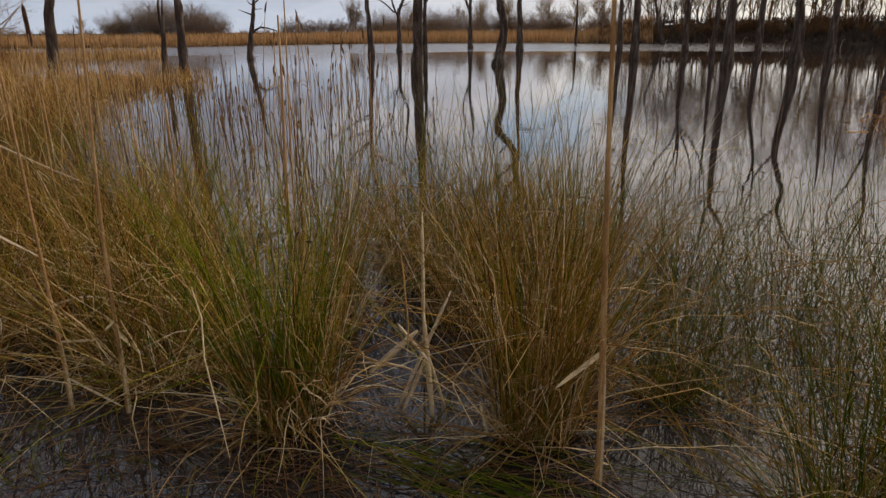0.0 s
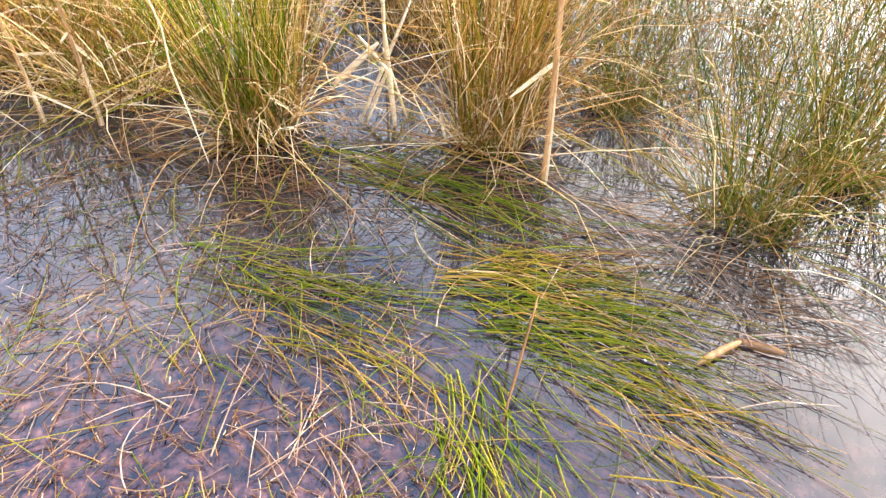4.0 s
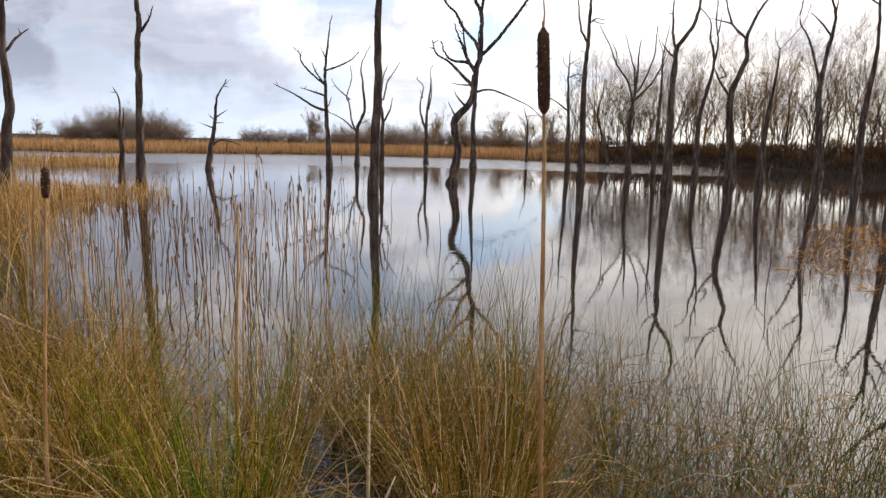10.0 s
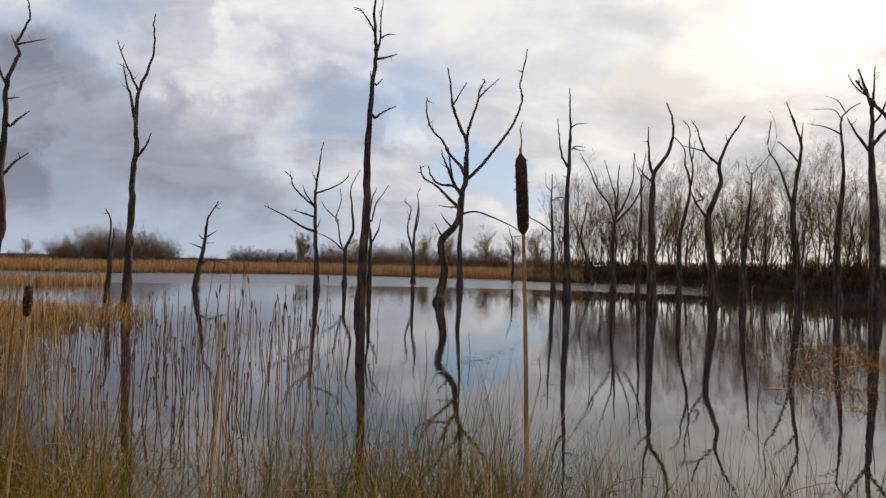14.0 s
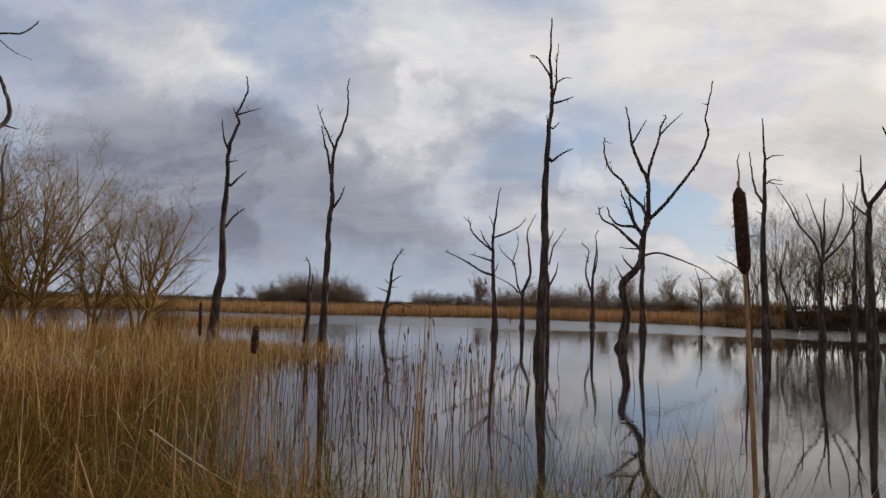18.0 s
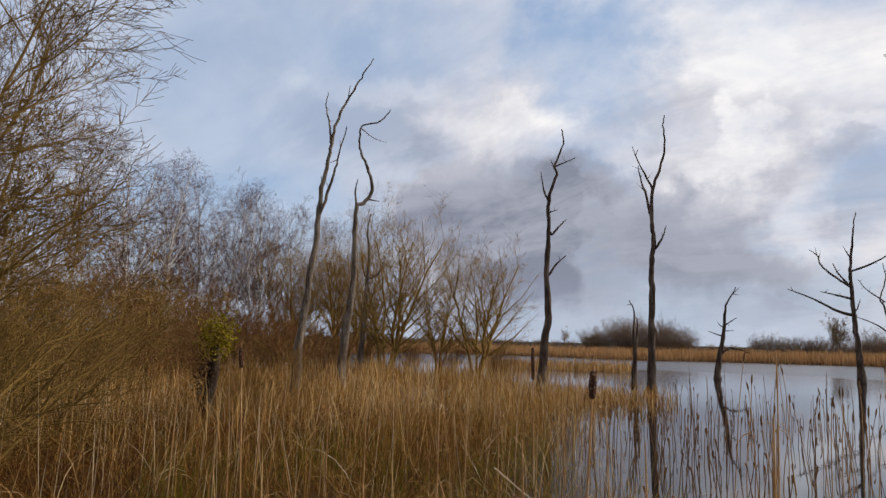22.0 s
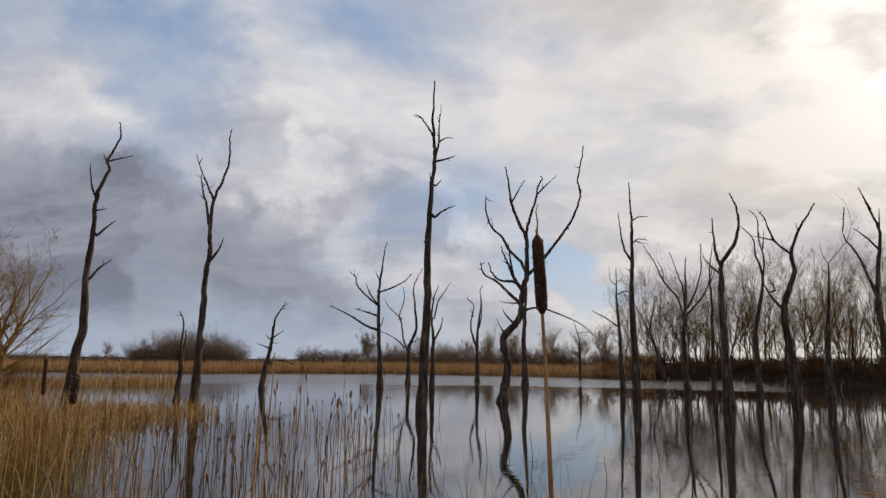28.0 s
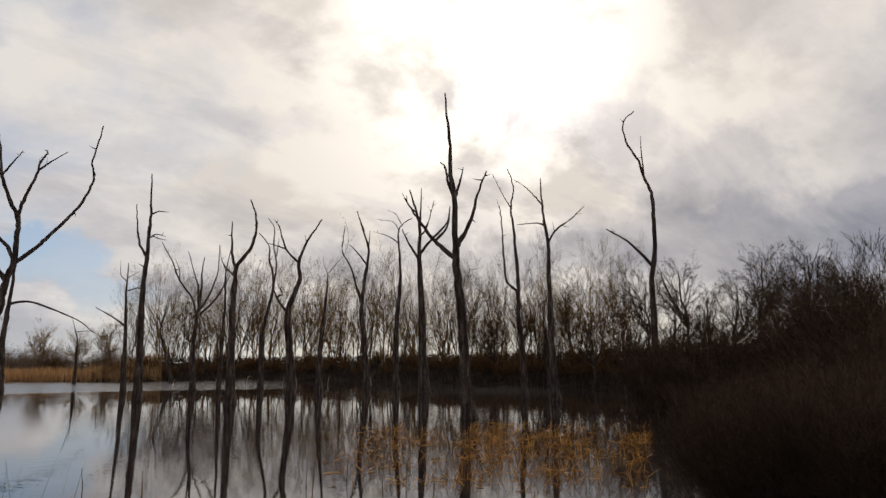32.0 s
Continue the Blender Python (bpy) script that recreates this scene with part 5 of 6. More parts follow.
set_down(t, [(0.95, 2.65, 0.95, 0, 0), (1.25, 2.35, 0.95, 0, 0), (1.6, 2.25, 0.95, 0, 0), (1.9, 1.95, 1.0, 0, 0), (1.15, 3.1, 0.9, 0, 0), (1.55, 2.85, 0.95, 0, 0), (1.95, 2.55, 1.0, 0, 0), (2.3, 2.2, 1.0, 0, 0), (0.8, 2.75, 0.9, 0, 0), (2.35, 2.8, 0.95, 0, 0), (1.8, 3.3, 0.9, 0, 0), (1.75, 1.5, 0.9, 0, 0), (2.1, 1.6, 0.95, 0, 0), (2.7, 2.45, 1.0, 0, 0), (1.35, 3.6, 0.85, 0, 0), (2.8, 3.2, 0.95, 0, 0), (-0.5, 3.95, 0.85, 0, 0), (0.15, 4.2, 0.85, 0, 0), (0.7, 4.1, 0.8, 0, 0), (0.5, 2.5, 0.9, 0, 0), (1.0, 2.05, 0.85, 0, 0), (1.35, 1.2, 0.6, 0, 8), (1.1, 2.85, 0.95, 0, 0), (1.4, 2.6, 0.9, 0, 0), (1.75, 2.75, 0.95, 0, 0), (2.1, 3.0, 0.95, 0, 0), (1.5, 3.25, 0.9, 0, 0), (2.1, 2.1, 1.0, 0, 0), (1.45, 2.05, 0.9, 0, 0), (2.55, 2.0, 1.0, 0, 0), (1.2, 3.45, 0.85, 0, 0), (1.0, 3.5, 0.85, 0, 0), (2.3, 3.4, 0.9, 0, 0), (1.7, 1.85, 0.85, 0, 0), (2.9, 2.7, 1.0, 0, 0), (2.45, 1.6, 0.9, 0, 0)], rng)

# ---------------------------------------------------------------- flattened grass on the shallow water


def lying(name, rng, a, b, width, n, mat, label, bow=0.12, thick=0.0015, short=0.6, loose=0.2):
    """Stems lying side by side from a to b, in a loose bowed sheaf."""
    a, b = np.array(a, float), np.array(b, float)
    d = b - a
    ln = np.hypot(*d)
    d = d / ln
    side = np.array([-d[1], d[0]])
    k = 7
    s = np.linspace(0, 1, k)
    off = rng.normal(size=n) * width
    u0 = rng.uniform(-0.15, 0.55, n) * ln
    L = ln * rng.uniform(short * 0.6, short * 1.3, n)
    turn = rng.normal(size=n) * loose
    dirs = d[None] * np.cos(turn)[:, None] + side[None] * np.sin(turn)[:, None]
    start = a[None] + d[None] * u0[:, None] + side[None] * off[:, None]
    bend = (bow * 0.6 + rng.normal(size=n) * 0.035) * L
    xy = start[:, None] + dirs[:, None] * (L[:, None] * s)[..., None] + side[None, None] * (bend[:, None] * np.sin(s * math.pi))[..., None]
    z = 0.004 + np.abs(rng.normal(size=(n, 1))) * 0.016 * np.sin(s * math.pi * rng.uniform(0.7, 1.6, (n, 1))) ** 2 + rng.uniform(0, 0.006, (n, 1))
    P = np.concatenate([xy, z[..., None]], -1)
    v, q = sweep(P, thick * rng.uniform(0.6, 1.3, (n, 1)) * np.linspace(1, 0.5, k)[None], 4)
    ob = part(name, v, q, mat)
    return tagged(ob, label, "flattened grass", "flattened sheaves on the water", kind="stuff")


rng = np.random.default_rng(33)
SHEAVES = [
    ((-0.62, 1.38), (0.12, 1.14), 0.060, 75, GREEN, "olive green grass stems lying flat on the water", -0.08, 0.6),
    ((-0.35, 1.30), (0.15, 1.20), 0.045, 45, WET, "brown sodden stems under the green grass", -0.08, 0.6),
    ((0.12, 1.30), (0.72, 1.10), 0.060, 120, RUSH, "thick olive sheaf of flattened rushes on the water", 0.10, 0.55),
    ((0.14, 1.22), (0.78, 0.98), 0.085, 130, GREEN, "thick green sheaf of flattened rushes on the water", 0.12, 0.55),
    ((0.35, 1.72), (1.05, 1.12), 0.060, 120, WET, "straw-coloured flattened rushes along the channel", 0.05, 0.6),
    ((0.20, 1.08), (0.72, 0.84), 0.075, 90, GREEN, "green flattened rushes fanning over the water", 0.10, 0.55),
    ((0.50, 1.08), (1.00, 0.62), 0.150, 150, WET, "wet straw lying in parallel rows on the water", 0.03, 0.45),
    ((0.40, 0.92), (0.85, 0.52), 0.110, 90, RUSH, "olive stems lying in parallel rows on the water", 0.05, 0.5),
    ((-0.30, 1.05), (-0.02, 0.55), 0.130, 50, WET, "tangled pale straw in shallow water", 0.1, 0.55),
    ((-0.45, 1.25), (0.05, 0.85), 0.080, 45, RUSH, "mixed straw and green stems floating on the water", 0.1, 0.6),
    ((0.10, 0.90), (0.06, 0.50), 0.070, 40, GREEN, "green stems fanning out near the bank", 0.15, 0.7),
    ((0.10, 0.90), (0.34, 0.52), 0.080, 50, GREEN, "bright green stems spreading towards the bank", -0.1, 0.7),
    ((-1.02, 1.97), (-0.45, 1.66), 0.089, 110, DRY_BROWN, "brown sodden grass at the tussock's foot", -0.1, 0.6),
    ((-0.25, 1.92), (0.52, 1.46), 0.100, 110, GREEN, "olive and brown flattened grass between tussocks", -0.1, 0.6),
    ((-0.20, 1.80), (0.62, 1.42), 0.090, 110, DRY_BROWN, "brown flattened grass between tussocks", -0.1, 0.6),
    ((-0.58, 1.78), (-0.15, 1.60), 0.089, 90, DRY_BROWN, "brown sodden grass mat", 0.1, 0.6),
    ((0.30, 1.38), (0.90, 1.15), 0.080, 100, DRY_BROWN, "brown wet grass mat along the channel", 0.1, 0.6),
    ((0.75, 1.22), (1.15, 0.98), 0.080, 90, DRY_BROWN, "dark red-brown sodden mat beside the channel", 0.1, 0.6),
    ((0.85, 1.30), (1.35, 0.95), 0.140, 110, WET, "straw stems collapsed from a green tussock", 0.1, 0.6),
]
for a, b, width, count, mat, label, bow, short in SHEAVES:
    sodden = mat in (DRY_BROWN, WET)
    lying("flattened_sheaf", rng, a, b, width, int(count * (0.5 if sodden else 0.62)), mat, label, bow, 0.0019, short * (0.62 if sodden else 1.0), 0.42 if sodden else 0.2)
# single long grass stems strewn any way over the shallows
n = 190
a = rng.uniform(0, 6.283, n)
L = rng.uniform(0.12, 0.42, n)
c = np.stack([rng.uniform(-1.7, 0.45, n), rng.uniform(0.4, 2.0, n)], 1)
s = np.linspace(-0.5, 0.5, 7)
turn = a[:, None] + rng.normal(size=(n, 1)) * 0.5 * s
P = np.stack([c[:, :1] + np.cos(turn) * L[:, None] * s, c[:, 1:] + np.sin(turn) * L[:, None] * s, 0.005 + rng.uniform(0, 0.012, (n, 1)) + np.abs(rng.normal(size=(n, 1))) * 0.02 * np.cos(s * 3.0) ** 2], -1)
h = n // 2
for sl, mat, label in ((slice(0, h), GREEN, "long thin yellow-green stems strewn over the shallows"), (slice(h, n), WET, "long thin brown stems strewn over the shallows")):
    v, q = sweep(P[sl], 0.0018 * rng.uniform(0.6, 1.3, (len(P[sl]), 1)) * np.linspace(1, 0.4, 7)[None], 4)
    tagged(part("strewn_stems", v, q, mat), label, "grass", kind="stuff")

# loose litter of short stems over the shallows
n = 5600
xy = np.stack([rng.uniform(-1.7, 0.35, n), rng.uniform(0.35, 2.1, n)], 1)
keep = (xy[:, 0] < 0.1 - 0.15 * (xy[:, 1] - 0.6)) & (rng.uniform(0, 1, n) < np.interp(xy[:, 1], [0.4, 1.5, 2.1], [1.0, 0.8, 0.25]))
xy = xy[keep]
n = len(xy)
a = rng.uniform(0, 6.283, n)
L = rng.gamma(1.4, 0.034, n).clip(0.012, 0.25)
k = 4
s = np.linspace(-0.5, 0.5, k)
bow = rng.normal(size=n) * 0.05 * L
dx, dy = np.cos(a), np.sin(a)
P = np.stack([xy[:, :1] + dx[:, None] * L[:, None] * s - dy[:, None] * bow[:, None] * (4 * s * s), xy[:, 1:] + dy[:, None] * L[:, None] * s + dx[:, None] * bow[:, None] * (4 * s * s), 0.003 + rng.uniform(0, 0.006, (n, 1)) + np.abs(s)[None] * rng.uniform(-0.002, 0.012, (n, 1))], -1)
half = n // 3
v, q = sweep(P[:half], 0.0013 * rng.uniform(0.5, 1.3, (half, 1)) * np.ones((1, k)), 4)
tagged(part("stem_litter", v, q, WET), "short straw bits floating over the shallows", "litter", kind="stuff")
v, q = sweep(P[half:], 0.0014 * rng.uniform(0.5, 1.3, (n - half, 1)) * np.ones((1, k)), 4)
tagged(part("stem_litter", v, q, DRY_BROWN), "short brown bits floating over the shallows", "litter", kind="stuff")

# thin green shoots rising out of the shallows
n = 400
xy = np.stack([rng.uniform(-1.75, 0.6, n), rng.uniform(0.5, 2.0, n)], 1)
P = []
a = rng.uniform(0, 6.283, n)
h = rng.uniform(0.05, 0.28, n)
th = rng.uniform(0.3, 1.25, n)
s = np.linspace(0, 1, 5)
o = np.sin(th)[:, None] * h[:, None] * s + 0.2 * h[:, None] * s ** 2
P = np.stack([xy[:, :1] + np.cos(a)[:, None] * o, xy[:, 1:] + np.sin(a)[:, None] * o, -0.01 + np.cos(th)[:, None] * h[:, None] * (s - 0.35 * s ** 2) + 0.0], -1)
v, q = sweep(P, 0.0014 * rng.uniform(0.6, 1.3, (n, 1)) * np.array([[1, 0.95, 0.8, 0.6, 0.25]]), 3)
tagged(part("grass_shoots", v, q, GREEN), "thin yellow-green grass shoots in the shallows", "grass", kind="stuff")

# ---------------------------------------------------------------- cattails


def cattail(foot, top, label, radius=0.008, head=None, sway=0.02, spike=0.08, head_r=0.016, leaves=()):
    """A dry cattail: stalk from foot to top, a brown head between two heights, a spike and dead leaves."""
    rng = np.random.default_rng(int(abs(foot[0] * 977 + foot[1] * 313)))
    root = empty("cattail", (foot[0], foot[1], 0))
    tagged(root, label, "cattail", "cattails at the water's edge")
    f, t = np.array([0, 0, -0.15]), np.array([top[0] - foot[0], top[1] - foot[1], top[2]])
    k = 14
    s = np.linspace(0, 1, k)
    P = f + (t - f) * s[:, None]
    P[:, 0] += sway * np.sin(s * math.pi) + 0.003 * np.sin(s * 9)
    P[:, 1] += sway * 0.5 * np.sin(s * 5)
    rad = radius * np.interp(s, [0, 0.3, 0.8, 1], [1.35, 1.1, 0.7, 0.45]) * (1 + 0.05 * rng.normal(size=k))
    v, q = sweep(P[None], rad[None], 8)
    part("stalk", v, q, STALK, root)
    sheath = P[:6] + np.array([radius * 0.5, 0, 0])
    v, q = sweep(sheath[None], (rad[:6] * np.array([1, 1, 0.95, 0.8, 0.5, 0.1]))[None], 6)
    part("sheath", v, q, LEAF, root)
    if head:
        z0, z1 = head
        hs = np.linspace(0, 1, 15)
        zz = z0 + (z1 - z0) * hs
        c = np.stack([np.interp(zz, P[:, 2], P[:, 0]), np.interp(zz, P[:, 2], P[:, 1]), zz], 1)
        prof = head_r * np.interp(hs, [0, 0.03, 0.1, 0.5, 0.9, 0.97, 1], [0.35, 0.8, 0.98, 1.05, 0.97, 0.75, 0.3]) * (1 + 0.03 * rng.normal(size=15))
        v, q = sweep(c[None], prof[None], 14)
        hd = part("seed_head", v, q, HEAD, root, "dark brown velvety seed head")
        m = 40
        i = rng.integers(1, 14, m)
        a = rng.uniform(0, 6.283, m)
        st = c[i] + np.stack([np.cos(a), np.sin(a), np.zeros(m)], 1) * prof[i][:, None] * 0.9
        en = st + np.stack([np.cos(a), np.sin(a), rng.normal(size=m) * 0.6], 1) * rng.uniform(0.002, 0.008, (m, 1))
        v, q = sweep(np.stack([st, (st + en) / 2, en], 1), np.array([[0.0012, 0.002, 0.0004]]), 3)
        part("seed_fluff", v, q, FLUFF, hd)
        sp = c[-1] + np.array([[0, 0, 0.0], [0.002, 0, 0.4], [-0.002, 0.001, 0.75], [0.003, 0, 1.0]]) * np.array([1, 1, spike])
        v, q = sweep(sp[None], np.array([[0.003, 0.0022, 0.0018, 0.0006]]), 5)
        part("spike", v, q, STALK, root)
    for z, az, ln, droop, wd in leaves:
        a = radians(az)
        b = np.array([np.interp(z, P[:, 2], P[:, 0]), np.interp(z, P[:, 2], P[:, 1]), z])
        u = np.linspace(0, 1, 7)[:, None]
        L = b + np.array([math.sin(a), math.cos(a), 0]) * ln * u * math.cos(radians(droop)) + np.array([0, 0, 1.0]) * (-math.sin(radians(droop)) * ln * u)
        v, q = ribbon(L[None], wd * np.array([[0.7, 1, 1, 0.95, 0.9, 0.7, 0.3]]), rng)
        part("dead_leaf", v, q, LEAF, root)
    return root


cattail((0.42, 1.70), (0.35, 1.745, 1.87), "tall brown cattail with a long velvety head", 0.0078, (1.645, 1.855), 0.008, 0.085, 0.0155, [(0.42, -90, 0.165, 42, 0.008), (0.07, 75, 0.035, 20, 0.009)])
cattail((-1.12, 2.10), (-1.10, 2.20, 1.47), "slender cattail with a short dark head", 0.0065, (1.365, 1.462), -0.01, 0.05, 0.0125, [(0.30, 20, 0.16, 55, 0.008), (0.34, 200, 0.05, 20, 0.006)])
cattail((-3.22, 2.36), (-3.27, 2.31, 1.49), "cattail with a short brown head among scrub", 0.006, (1.37, 1.48), 0.01, 0.04, 0.014)
cattail((-3.78, 6.45), (-3.80, 6.47, 1.52), "distant cattail with a worn dark head", 0.009, (1.14, 1.5), 0.01, 0.05, 0.019)
cattail((-0.60, 2.52), (-0.63, 2.69, 1.31), "broken headless cattail stalk", 0.0075, None, -0.01, leaves=[(0.38, 80, 0.12, 10, 0.006), (0.5, -40, 0.10, 50, 0.005)])
cattail((-0.62, 2.62), (-0.70, 3.14, 1.55), "thin headless cattail stalk", 0.0045, None, 0.0)
cattail((-1.33, 2.12), (-1.38, 2.20, 1.20), "leaning dry cattail stalk", 0.006, None, 0.01, leaves=[(0.25, 60, 0.12, 10, 0.006), (0.12, 120, 0.3, 5, 0.005)])
cattail((-1.25, 3.05), (-1.24, 3.05, 1.12), "dry headless cattail stalk among rushes", 0.0065, None, 0.01)
cattail((-1.75, 2.7), (-2.0, 2.5, 0.95), "bent straw-coloured cattail stalk", 0.007, None, 0.02, leaves=[(0.6, 110, 0.5, 18, 0.006)])

# tall bare stems over the marsh
rng = np.random.default_rng(71)
for az, r, h in [(30.5, 4.4, 1.25), (33.5, 5.2, 1.1), (38.2, 3.9, 1.3), (36.0, 6.4, 1.2), (44.5, 4.6, 1.2), (47.3, 5.6, 1.3), (53.0, 5.0, 1.25), (55.2, 4.2, 1.05), (41.0, 7.4, 1.4), (27.6, 5.6, 1.2), (24.3, 4.7, 1.15), (59.5, 5.8, 1.2), (31.8, 8.3, 1.3)]:
    p = bearing(az, r)
    cattail((p.x, p.y), (p.x + rng.normal() * 0.05, p.y + rng.normal() * 0.05, h), "tall thin pale headless stalk in the marsh", 0.0055, None, rng.normal() * 0.015)
stalk = empty("fallen_stalk", (-3.2, 4.81, 0.0))
tagged(stalk, "long pale stalk fallen slantwise over the marsh grass", "dead stem")
u = np.linspace(0, 1, 9)
P = np.stack([1.55 * u, -0.76 * u, 0.51 - 0.31 * u - 0.04 * np.sin(u * math.pi)], 1)
v, q = sweep(P[None], (0.0075 * (1 - 0.5 * u))[None], 6)
part("stem", v, q, LEAF, stalk)
v, q = sweep(np.stack([0.09 + 0 * u, -0.04 + 0 * u, -0.1 + 0.61 * u], 1)[None], (0.005 * (1 - 0.2 * u))[None], 5)
part("prop_stem", v, q, DRY_BROWN, stalk)

# small upright broken stems out in the water


def reed_stalk(rng, h, bent):
    root = empty("reed_stalk")
    tagged(root, "short broken brown reed stalk standing in the lake", "reed stalk", "reed stalks in the lake")
    s = np.linspace(0, 1, 6)
    P = np.stack([0.4 * bent * h * s ** 2 + 0.003 * np.sin(s * 7), 0.01 * h * np.sin(s * 5), h * s - 0.2 * (1 - s)], 1)
    v, q = sweep(P[None], (0.006 * np.array([1, 0.95, 0.9, 0.85, 0.75, 0.6]))[None], 5)
    part("stem", v, q, DRY_BROWN, root)
    if rng.uniform() < 0.55:
        L = P[-1] + np.array([[0, 0, -0.02], [0.006, 0, 0.03], [0.015, 0.006, 0.06], [0.02, 0.006, 0.07]]) * (0.5 + h)
        v, q = ribbon(L[None], np.array([[0.006, 0.011, 0.009, 0.003]]), rng)
        part("torn_tip", v, q, DRY_BROWN, root)
    return root


def seeded_reed(rng, h):
    root = empty("seeded_reed")
    tagged(root, "tall thin dry reed with a ragged brown seed head", "reed stalk", "reed stalks in the lake")
    s = np.linspace(0, 1, 9)
    P = np.stack([0.04 * h * s ** 2 + 0.004 * np.sin(s * 6), 0.02 * h * np.sin(s * 5), h * s - 0.2 * (1 - s)], 1)
    v, q = sweep(P[None], (0.0058 * np.linspace(1, 0.55, 9))[None], 5)
    part("stem", v, q, STALK, root)
    tip = (P[-1] - P[-2]) / np.linalg.norm(P[-1] - P[-2])
    u = np.linspace(-0.03, 0.09, 8)[:, None]
    v, q = sweep((P[-1] + tip * u + np.array([0.25, 0.1, 0]) * u * np.abs(u) * 6)[None], np.array([[0.003, 0.007, 0.011, 0.009, 0.010, 0.007, 0.004, 0.001]]), 6)
    part("seed_head", v, q, DRY_BROWN, root, "ragged brown seed head")
    if rng.uniform() < 0.6:
        L = P[4] + np.array([[0, 0, 0], [0.05, 0.01, 0.08], [0.11, 0.02, 0.10], [0.18, 0.03, 0.04]]) * (-1 if rng.uniform() < 0.5 else 1) * (1, 1, 0) + np.array([[0, 0, 0], [0, 0, 0.09], [0, 0, 0.12], [0, 0, 0.06]])
        v, q = ribbon(L[None], np.array([[0.004, 0.005, 0.004, 0.001]]), rng)
        part("dead_leaf", v, q, REED, root)
    return root


rng = np.random.default_rng(45)
for h, count in ((1.40, 8), (1.2, 9), (0.95, 12)):
    src = seeded_reed(rng, h)
    for i in range(count):
        p = bearing(rng.triangular(1.0, 9.0, 16.0), rng.uniform(6.0, 9.5))
        mt = pose(p.x, p.y, 0, rng.normal() * 4, rng.normal() * 4, rng.uniform(0, 360)) @ Matrix.Diagonal((1, 1, rng.uniform(0.85, 1.05), 1))
        if i == 0:
            src.matrix_basis = mt
        else:
            copy_thing(src, Matrix()).matrix_basis = mt

rng = np.random.default_rng(44)
kinds = [(0.48, 0.05), (0.34, -0.08), (0.62, 0.12), (0.22, 0.03), (1.1, -0.06)]
for h, bent in kinds:
    src = reed_stalk(rng, h, bent)
    m = 74 if h < 1 else 12
    first = True
    for _ in range(m):
        az = rng.triangular(-1.0, 20.0, 29.0)
        r = rng.uniform(5.5, 19.0)
        if az < 9 and r < 8:
            r += 5
        p = bearing(az, r)
        mt = pose(p.x, p.y, 0, rng.normal() * 4, rng.normal() * 4, rng.uniform(0, 360)) @ Matrix.Diagonal((1, 1, rng.uniform(0.7, 1.2), 1))
        if first:
            src.matrix_basis, first = mt, False
        else:
            copy_thing(src, Matrix()).matrix_basis = mt
for az, r, sc in [(-7.5, 11, 0.8), (-5.6, 12.5, 1.0), (-4.8, 13, 0.5), (-3.8, 10.5, 0.9), (-13.5, 9.5, 0.5), (-17.6, 9, 0.5), (-30.5, 8.2, 1.0), (-29.8, 9.2, 0.8), (-33, 9.5, 0.9), (-36, 9, 1.1), (-38, 8.5, 1.0), (-26.5, 9.5, 0.6)]:
    p = bearing(az, r)
    copy_thing(src, Matrix()).matrix_basis = pose(p.x, p.y, 0, 0, 0, az * 7) @ Matrix.Diagonal((1, 1, sc * 0.5, 1))

# ---------------------------------------------------------------- bits of dead leaf and wood at the tussocks


def leaf_piece(name, a, b, width, label, mat=LEAF, arch=0.0):
    rng = np.random.default_rng(int(abs(a[0] * 700 + b[1] * 90)))
    a, b = np.array(a, float), np.array(b, float)
    s = np.linspace(0, 1, 7)[:, None]
    P = a + (b - a) * s + np.array([0, 0, arch]) * np.sin(s * math.pi)
    T = unit(b - a)
    S = unit(np.cross(T, np.array([0.1, -0.5, 0.8])))
    N = np.cross(S, T)
    w7 = width * np.array([0.5, 0.9, 1.0, 1.0, 0.95, 0.8, 0.35])[:, None]
    ring = [P - S * w7, P - N * w7 * 0.3, P + S * w7, P + N * w7 * 0.45]
    V = np.stack(ring, 1).reshape(-1, 3)
    idx = np.arange(28).reshape(7, 4)
    q = np.stack([idx[:-1], np.roll(idx, -1, 1)[:-1], np.roll(idx, -1, 1)[1:], idx[1:]], -1).reshape(-1, 4)
    q = np.concatenate([q, [[0, 3, 2, 1], [24, 25, 26, 27]]])
    ob = part(name, V, q, mat)
    return tagged(ob, label, "dead leaf", "broken leaves between the tussocks")


leaf_piece("broken_leaf", (-0.275, 2.10, 0.150), (-0.112, 2.16, 0.278), 0.013, "bright pale broken cattail leaf between tussocks")
leaf_piece("broken_leaf", (-0.062, 2.06, -0.02), (-0.093, 2.20, 0.330), 0.010, "broad upright dead leaf between tussocks")
leaf_piece("broken_leaf", (-0.186, 2.05, 0.03), (0.003, 2.30, 0.366), 0.007, "pale dry leaf leaning between tussocks")
leaf_piece("broken_leaf", (-0.079, 2.10, 0.198), (-0.184, 2.20, 0.287), 0.007, "dry straw leaf snapped across the gap")
leaf_piece("broken_leaf", (-0.170, 2.08, 0.0), (-0.080, 2.15, 0.193), 0.008, "dry leaf stub standing in water")
leaf_piece("broken_leaf", (-0.02, 2.12, 0.0), (-0.100, 2.20, 0.24), 0.006, "thin dead leaf leaning on another leaf")
leaf_piece("broken_leaf", (-0.10, 2.42, 0.05), (-0.10, 2.45, 0.62), 0.007, "thin upright dead leaf between tussocks")
leaf_piece("broken_leaf", (0.125, 1.94, -0.02), (0.094, 2.0, 0.095), 0.009, "short pale broken stub at a tussock's foot")
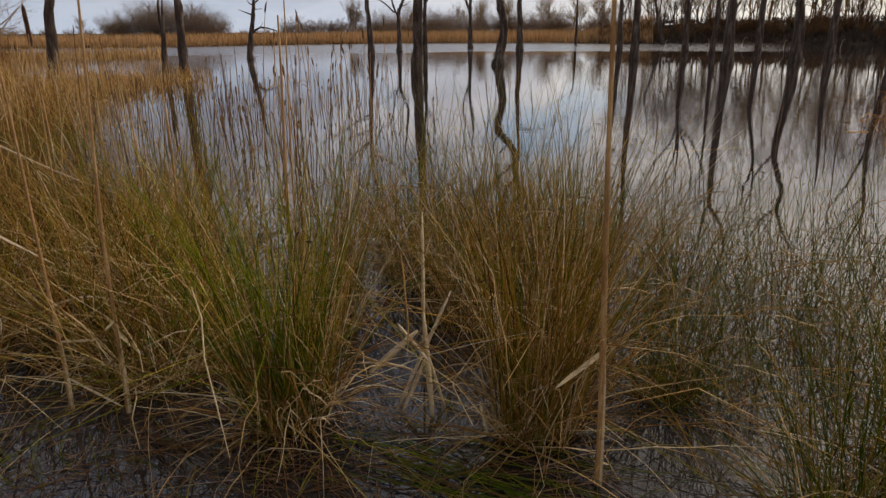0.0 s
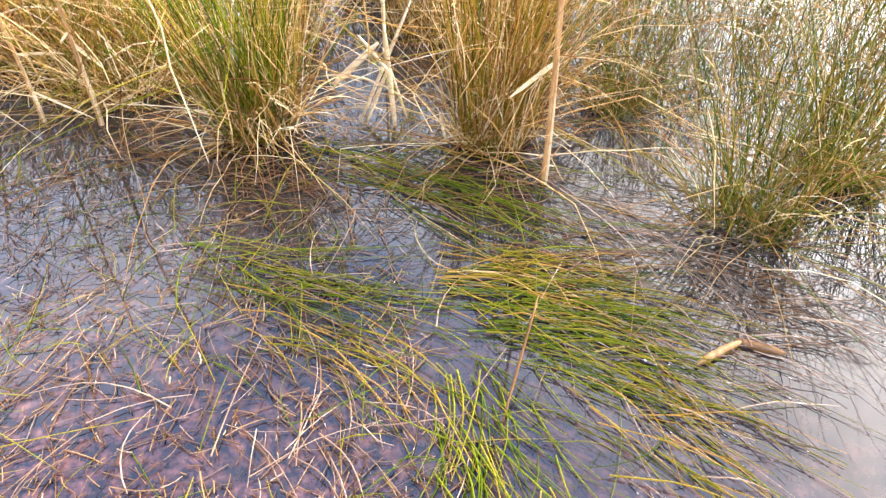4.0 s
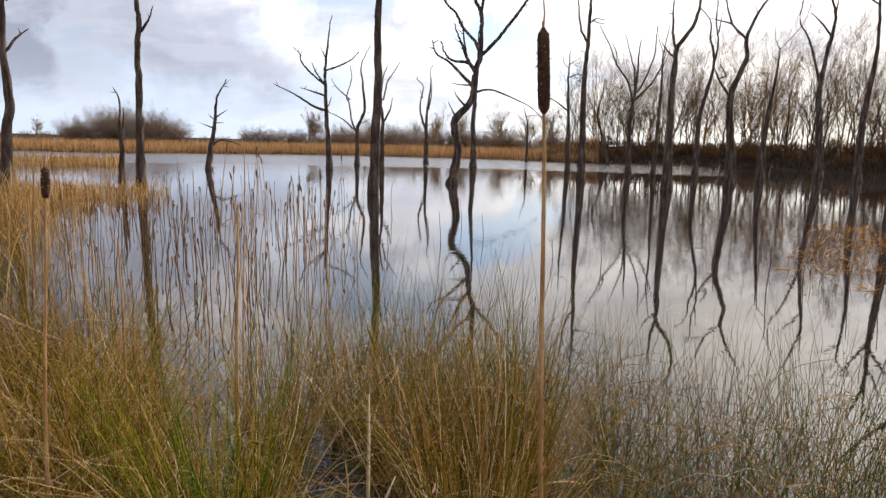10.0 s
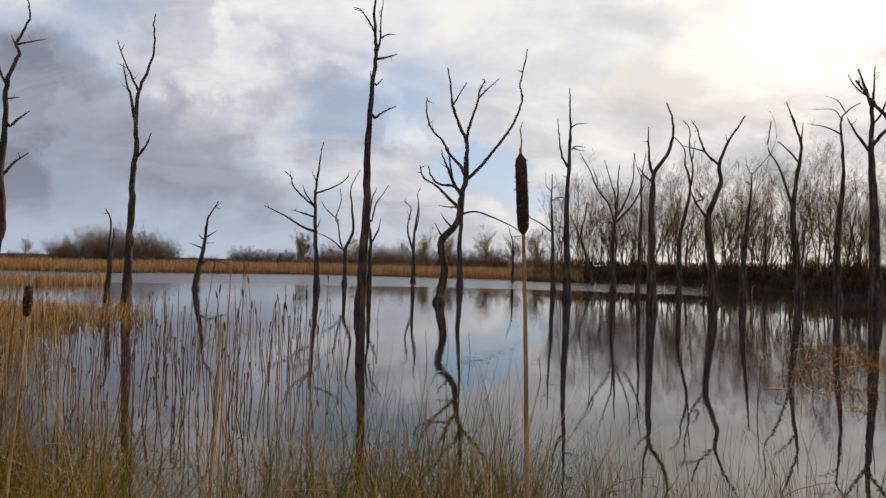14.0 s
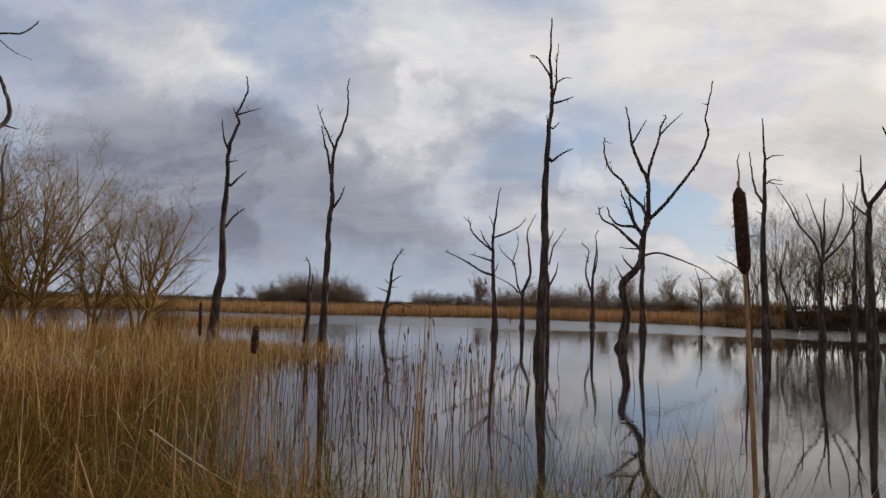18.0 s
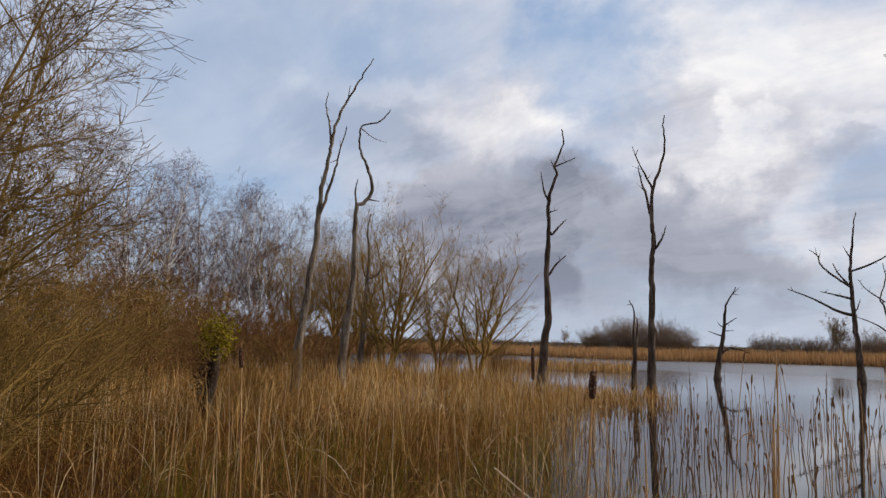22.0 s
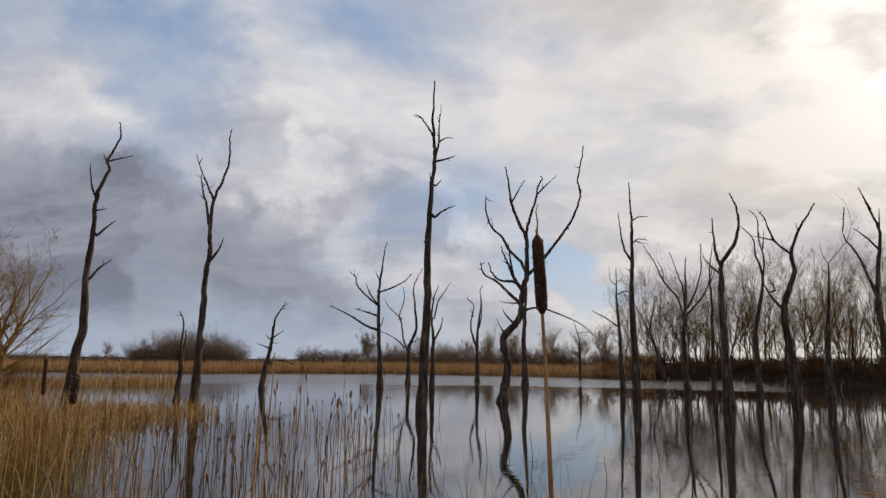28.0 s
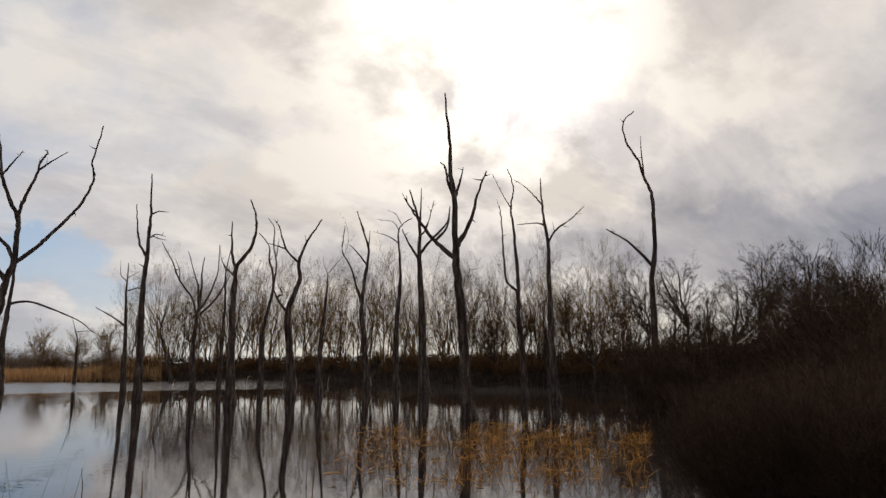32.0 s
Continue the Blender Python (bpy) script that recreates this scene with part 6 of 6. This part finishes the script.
leaf_piece("broken_leaf", (-0.35, 2.22, 0.12), (0.02, 2.10, 0.06), 0.005, "straw leaf lying across the gap", arch=0.05)
leaf_piece("broken_leaf", (-1.62, 2.45, 0.20), (-1.25, 2.5, 0.24), 0.005, "curved pale leaf across the reeds", arch=0.06)
leaf_piece("wood_piece", (0.67, 0.95, 0.012), (0.80, 1.01, 0.018), 0.011, "pale splinter of wood lying on flattened rushes", STALK)
leaf_piece("wood_piece", (0.79, 1.02, 0.010), (0.90, 0.97, 0.012), 0.012, "brown bark strip lying on flattened rushes", DRY_BROWN)
leaf_piece("fallen_twig", (0.17, 0.79, 0.0), (0.28, 1.05, 0.16), 0.0035, "reddish dead stem leaning over the sheaves", RUSSET)

# pale bare stems at the foot of the far bank
rng = np.random.default_rng(91)
for x, y, h in [(19.6, 50.5, 0.9), (21.4, 49.2, 1.1), (23.8, 48.0, 0.8), (24.6, 47.2, 1.0), (26.6, 46.0, 0.9), (17.0, 52.5, 0.8), (29.0, 43.5, 1.0)]:
    root = empty("pale_stem", (x, y, 0), rng.uniform(0, 360))
    tagged(root, "bleached pale stem bowed over the water", "dead stem", "pale stems at the far bank")
    u = np.linspace(0, 1, 8)
    P = np.stack([0.5 * h * u ** 2, 0.05 * np.sin(u * 4), h * np.sin(u * 2.0) - 0.1 * (1 - u)], 1)
    v, q = sweep(0.65 * P[None], (0.022 * (1 - 0.6 * u))[None], 5)
    part("stem", v, q, FLUFF, root)

# an ivy-covered stump among the scrub
rng = np.random.default_rng(8)
stump = empty("ivy_stump", tuple(bearing(56.8, 12.2, 0.0)))
tagged(stump, "old stump wrapped in yellow-green ivy among scrub", "stump")
s = np.linspace(0, 1, 8)
v, q = sweep(np.stack([-0.30 + 0.36 * s, 0.1 * np.sin(3 * s), 1.55 * s - 0.2], 1)[None], (0.13 * (1 - 0.35 * s) * (1 + 0.12 * np.sin(9 * s)))[None], 9)
part("trunk", v, q, BARK, stump)


def leaf_clump(n, middle, size, small, large):
    """Small flat leaves turned every way, thickest in the middle."""
    c = rng.normal(size=(n, 3)) * size + middle
    d1, d2 = unit(rng.normal(size=(n, 3))), unit(rng.normal(size=(n, 3)))
    sz = rng.uniform(small, large, (n, 1))
    return np.stack([c - d1 * sz, c + d2 * sz * 0.7, c + d1 * sz, c - d2 * sz * 0.7], 1).reshape(-1, 3)


V = leaf_clump(1500, (0.08, 0.05, 1.50), (0.14, 0.14, 0.17), 0.018, 0.04)
part("ivy", V, np.arange(6000).reshape(-1, 4), IVY, stump, "yellow-green ivy leaves")
V = np.concatenate([leaf_clump(900, (-0.08, 0, 1.1), (0.10, 0.10, 0.2), 0.010, 0.028), leaf_clump(700, (-0.20, 0, 0.65), (0.10, 0.10, 0.2), 0.010, 0.028)])
part("dead_ivy", V, np.arange(6400).reshape(-1, 4), TWIG, stump, "dark dead ivy round the trunk")
# dark evergreen beyond the fields
ever = empty("evergreen_bush", tuple(bearing(24.8, 135, 0.1)))
tagged(ever, "small dark evergreen bush in the far field", "bush")
v, q = sweep(np.stack([0 * s, 0 * s, 2.2 * s - 0.2], 1)[None], (0.15 * (1 - 0.5 * s))[None], 7)
part("trunk", v, q, BARK, ever)
n = 900
c = unit(rng.normal(size=(n, 3))) * rng.uniform(0.5, 1, (n, 1)) ** 0.5 * (1.7, 1.7, 1.2) + (0, 0, 1.6)
d1, d2 = unit(rng.normal(size=(n, 3))), unit(rng.normal(size=(n, 3)))
V = np.stack([c - d1 * 0.2, c + d2 * 0.15, c + d1 * 0.2, c - d2 * 0.15], 1).reshape(-1, 3)
part("crown", V, np.arange(n * 4).reshape(-1, 4), EVERGREEN, ever)
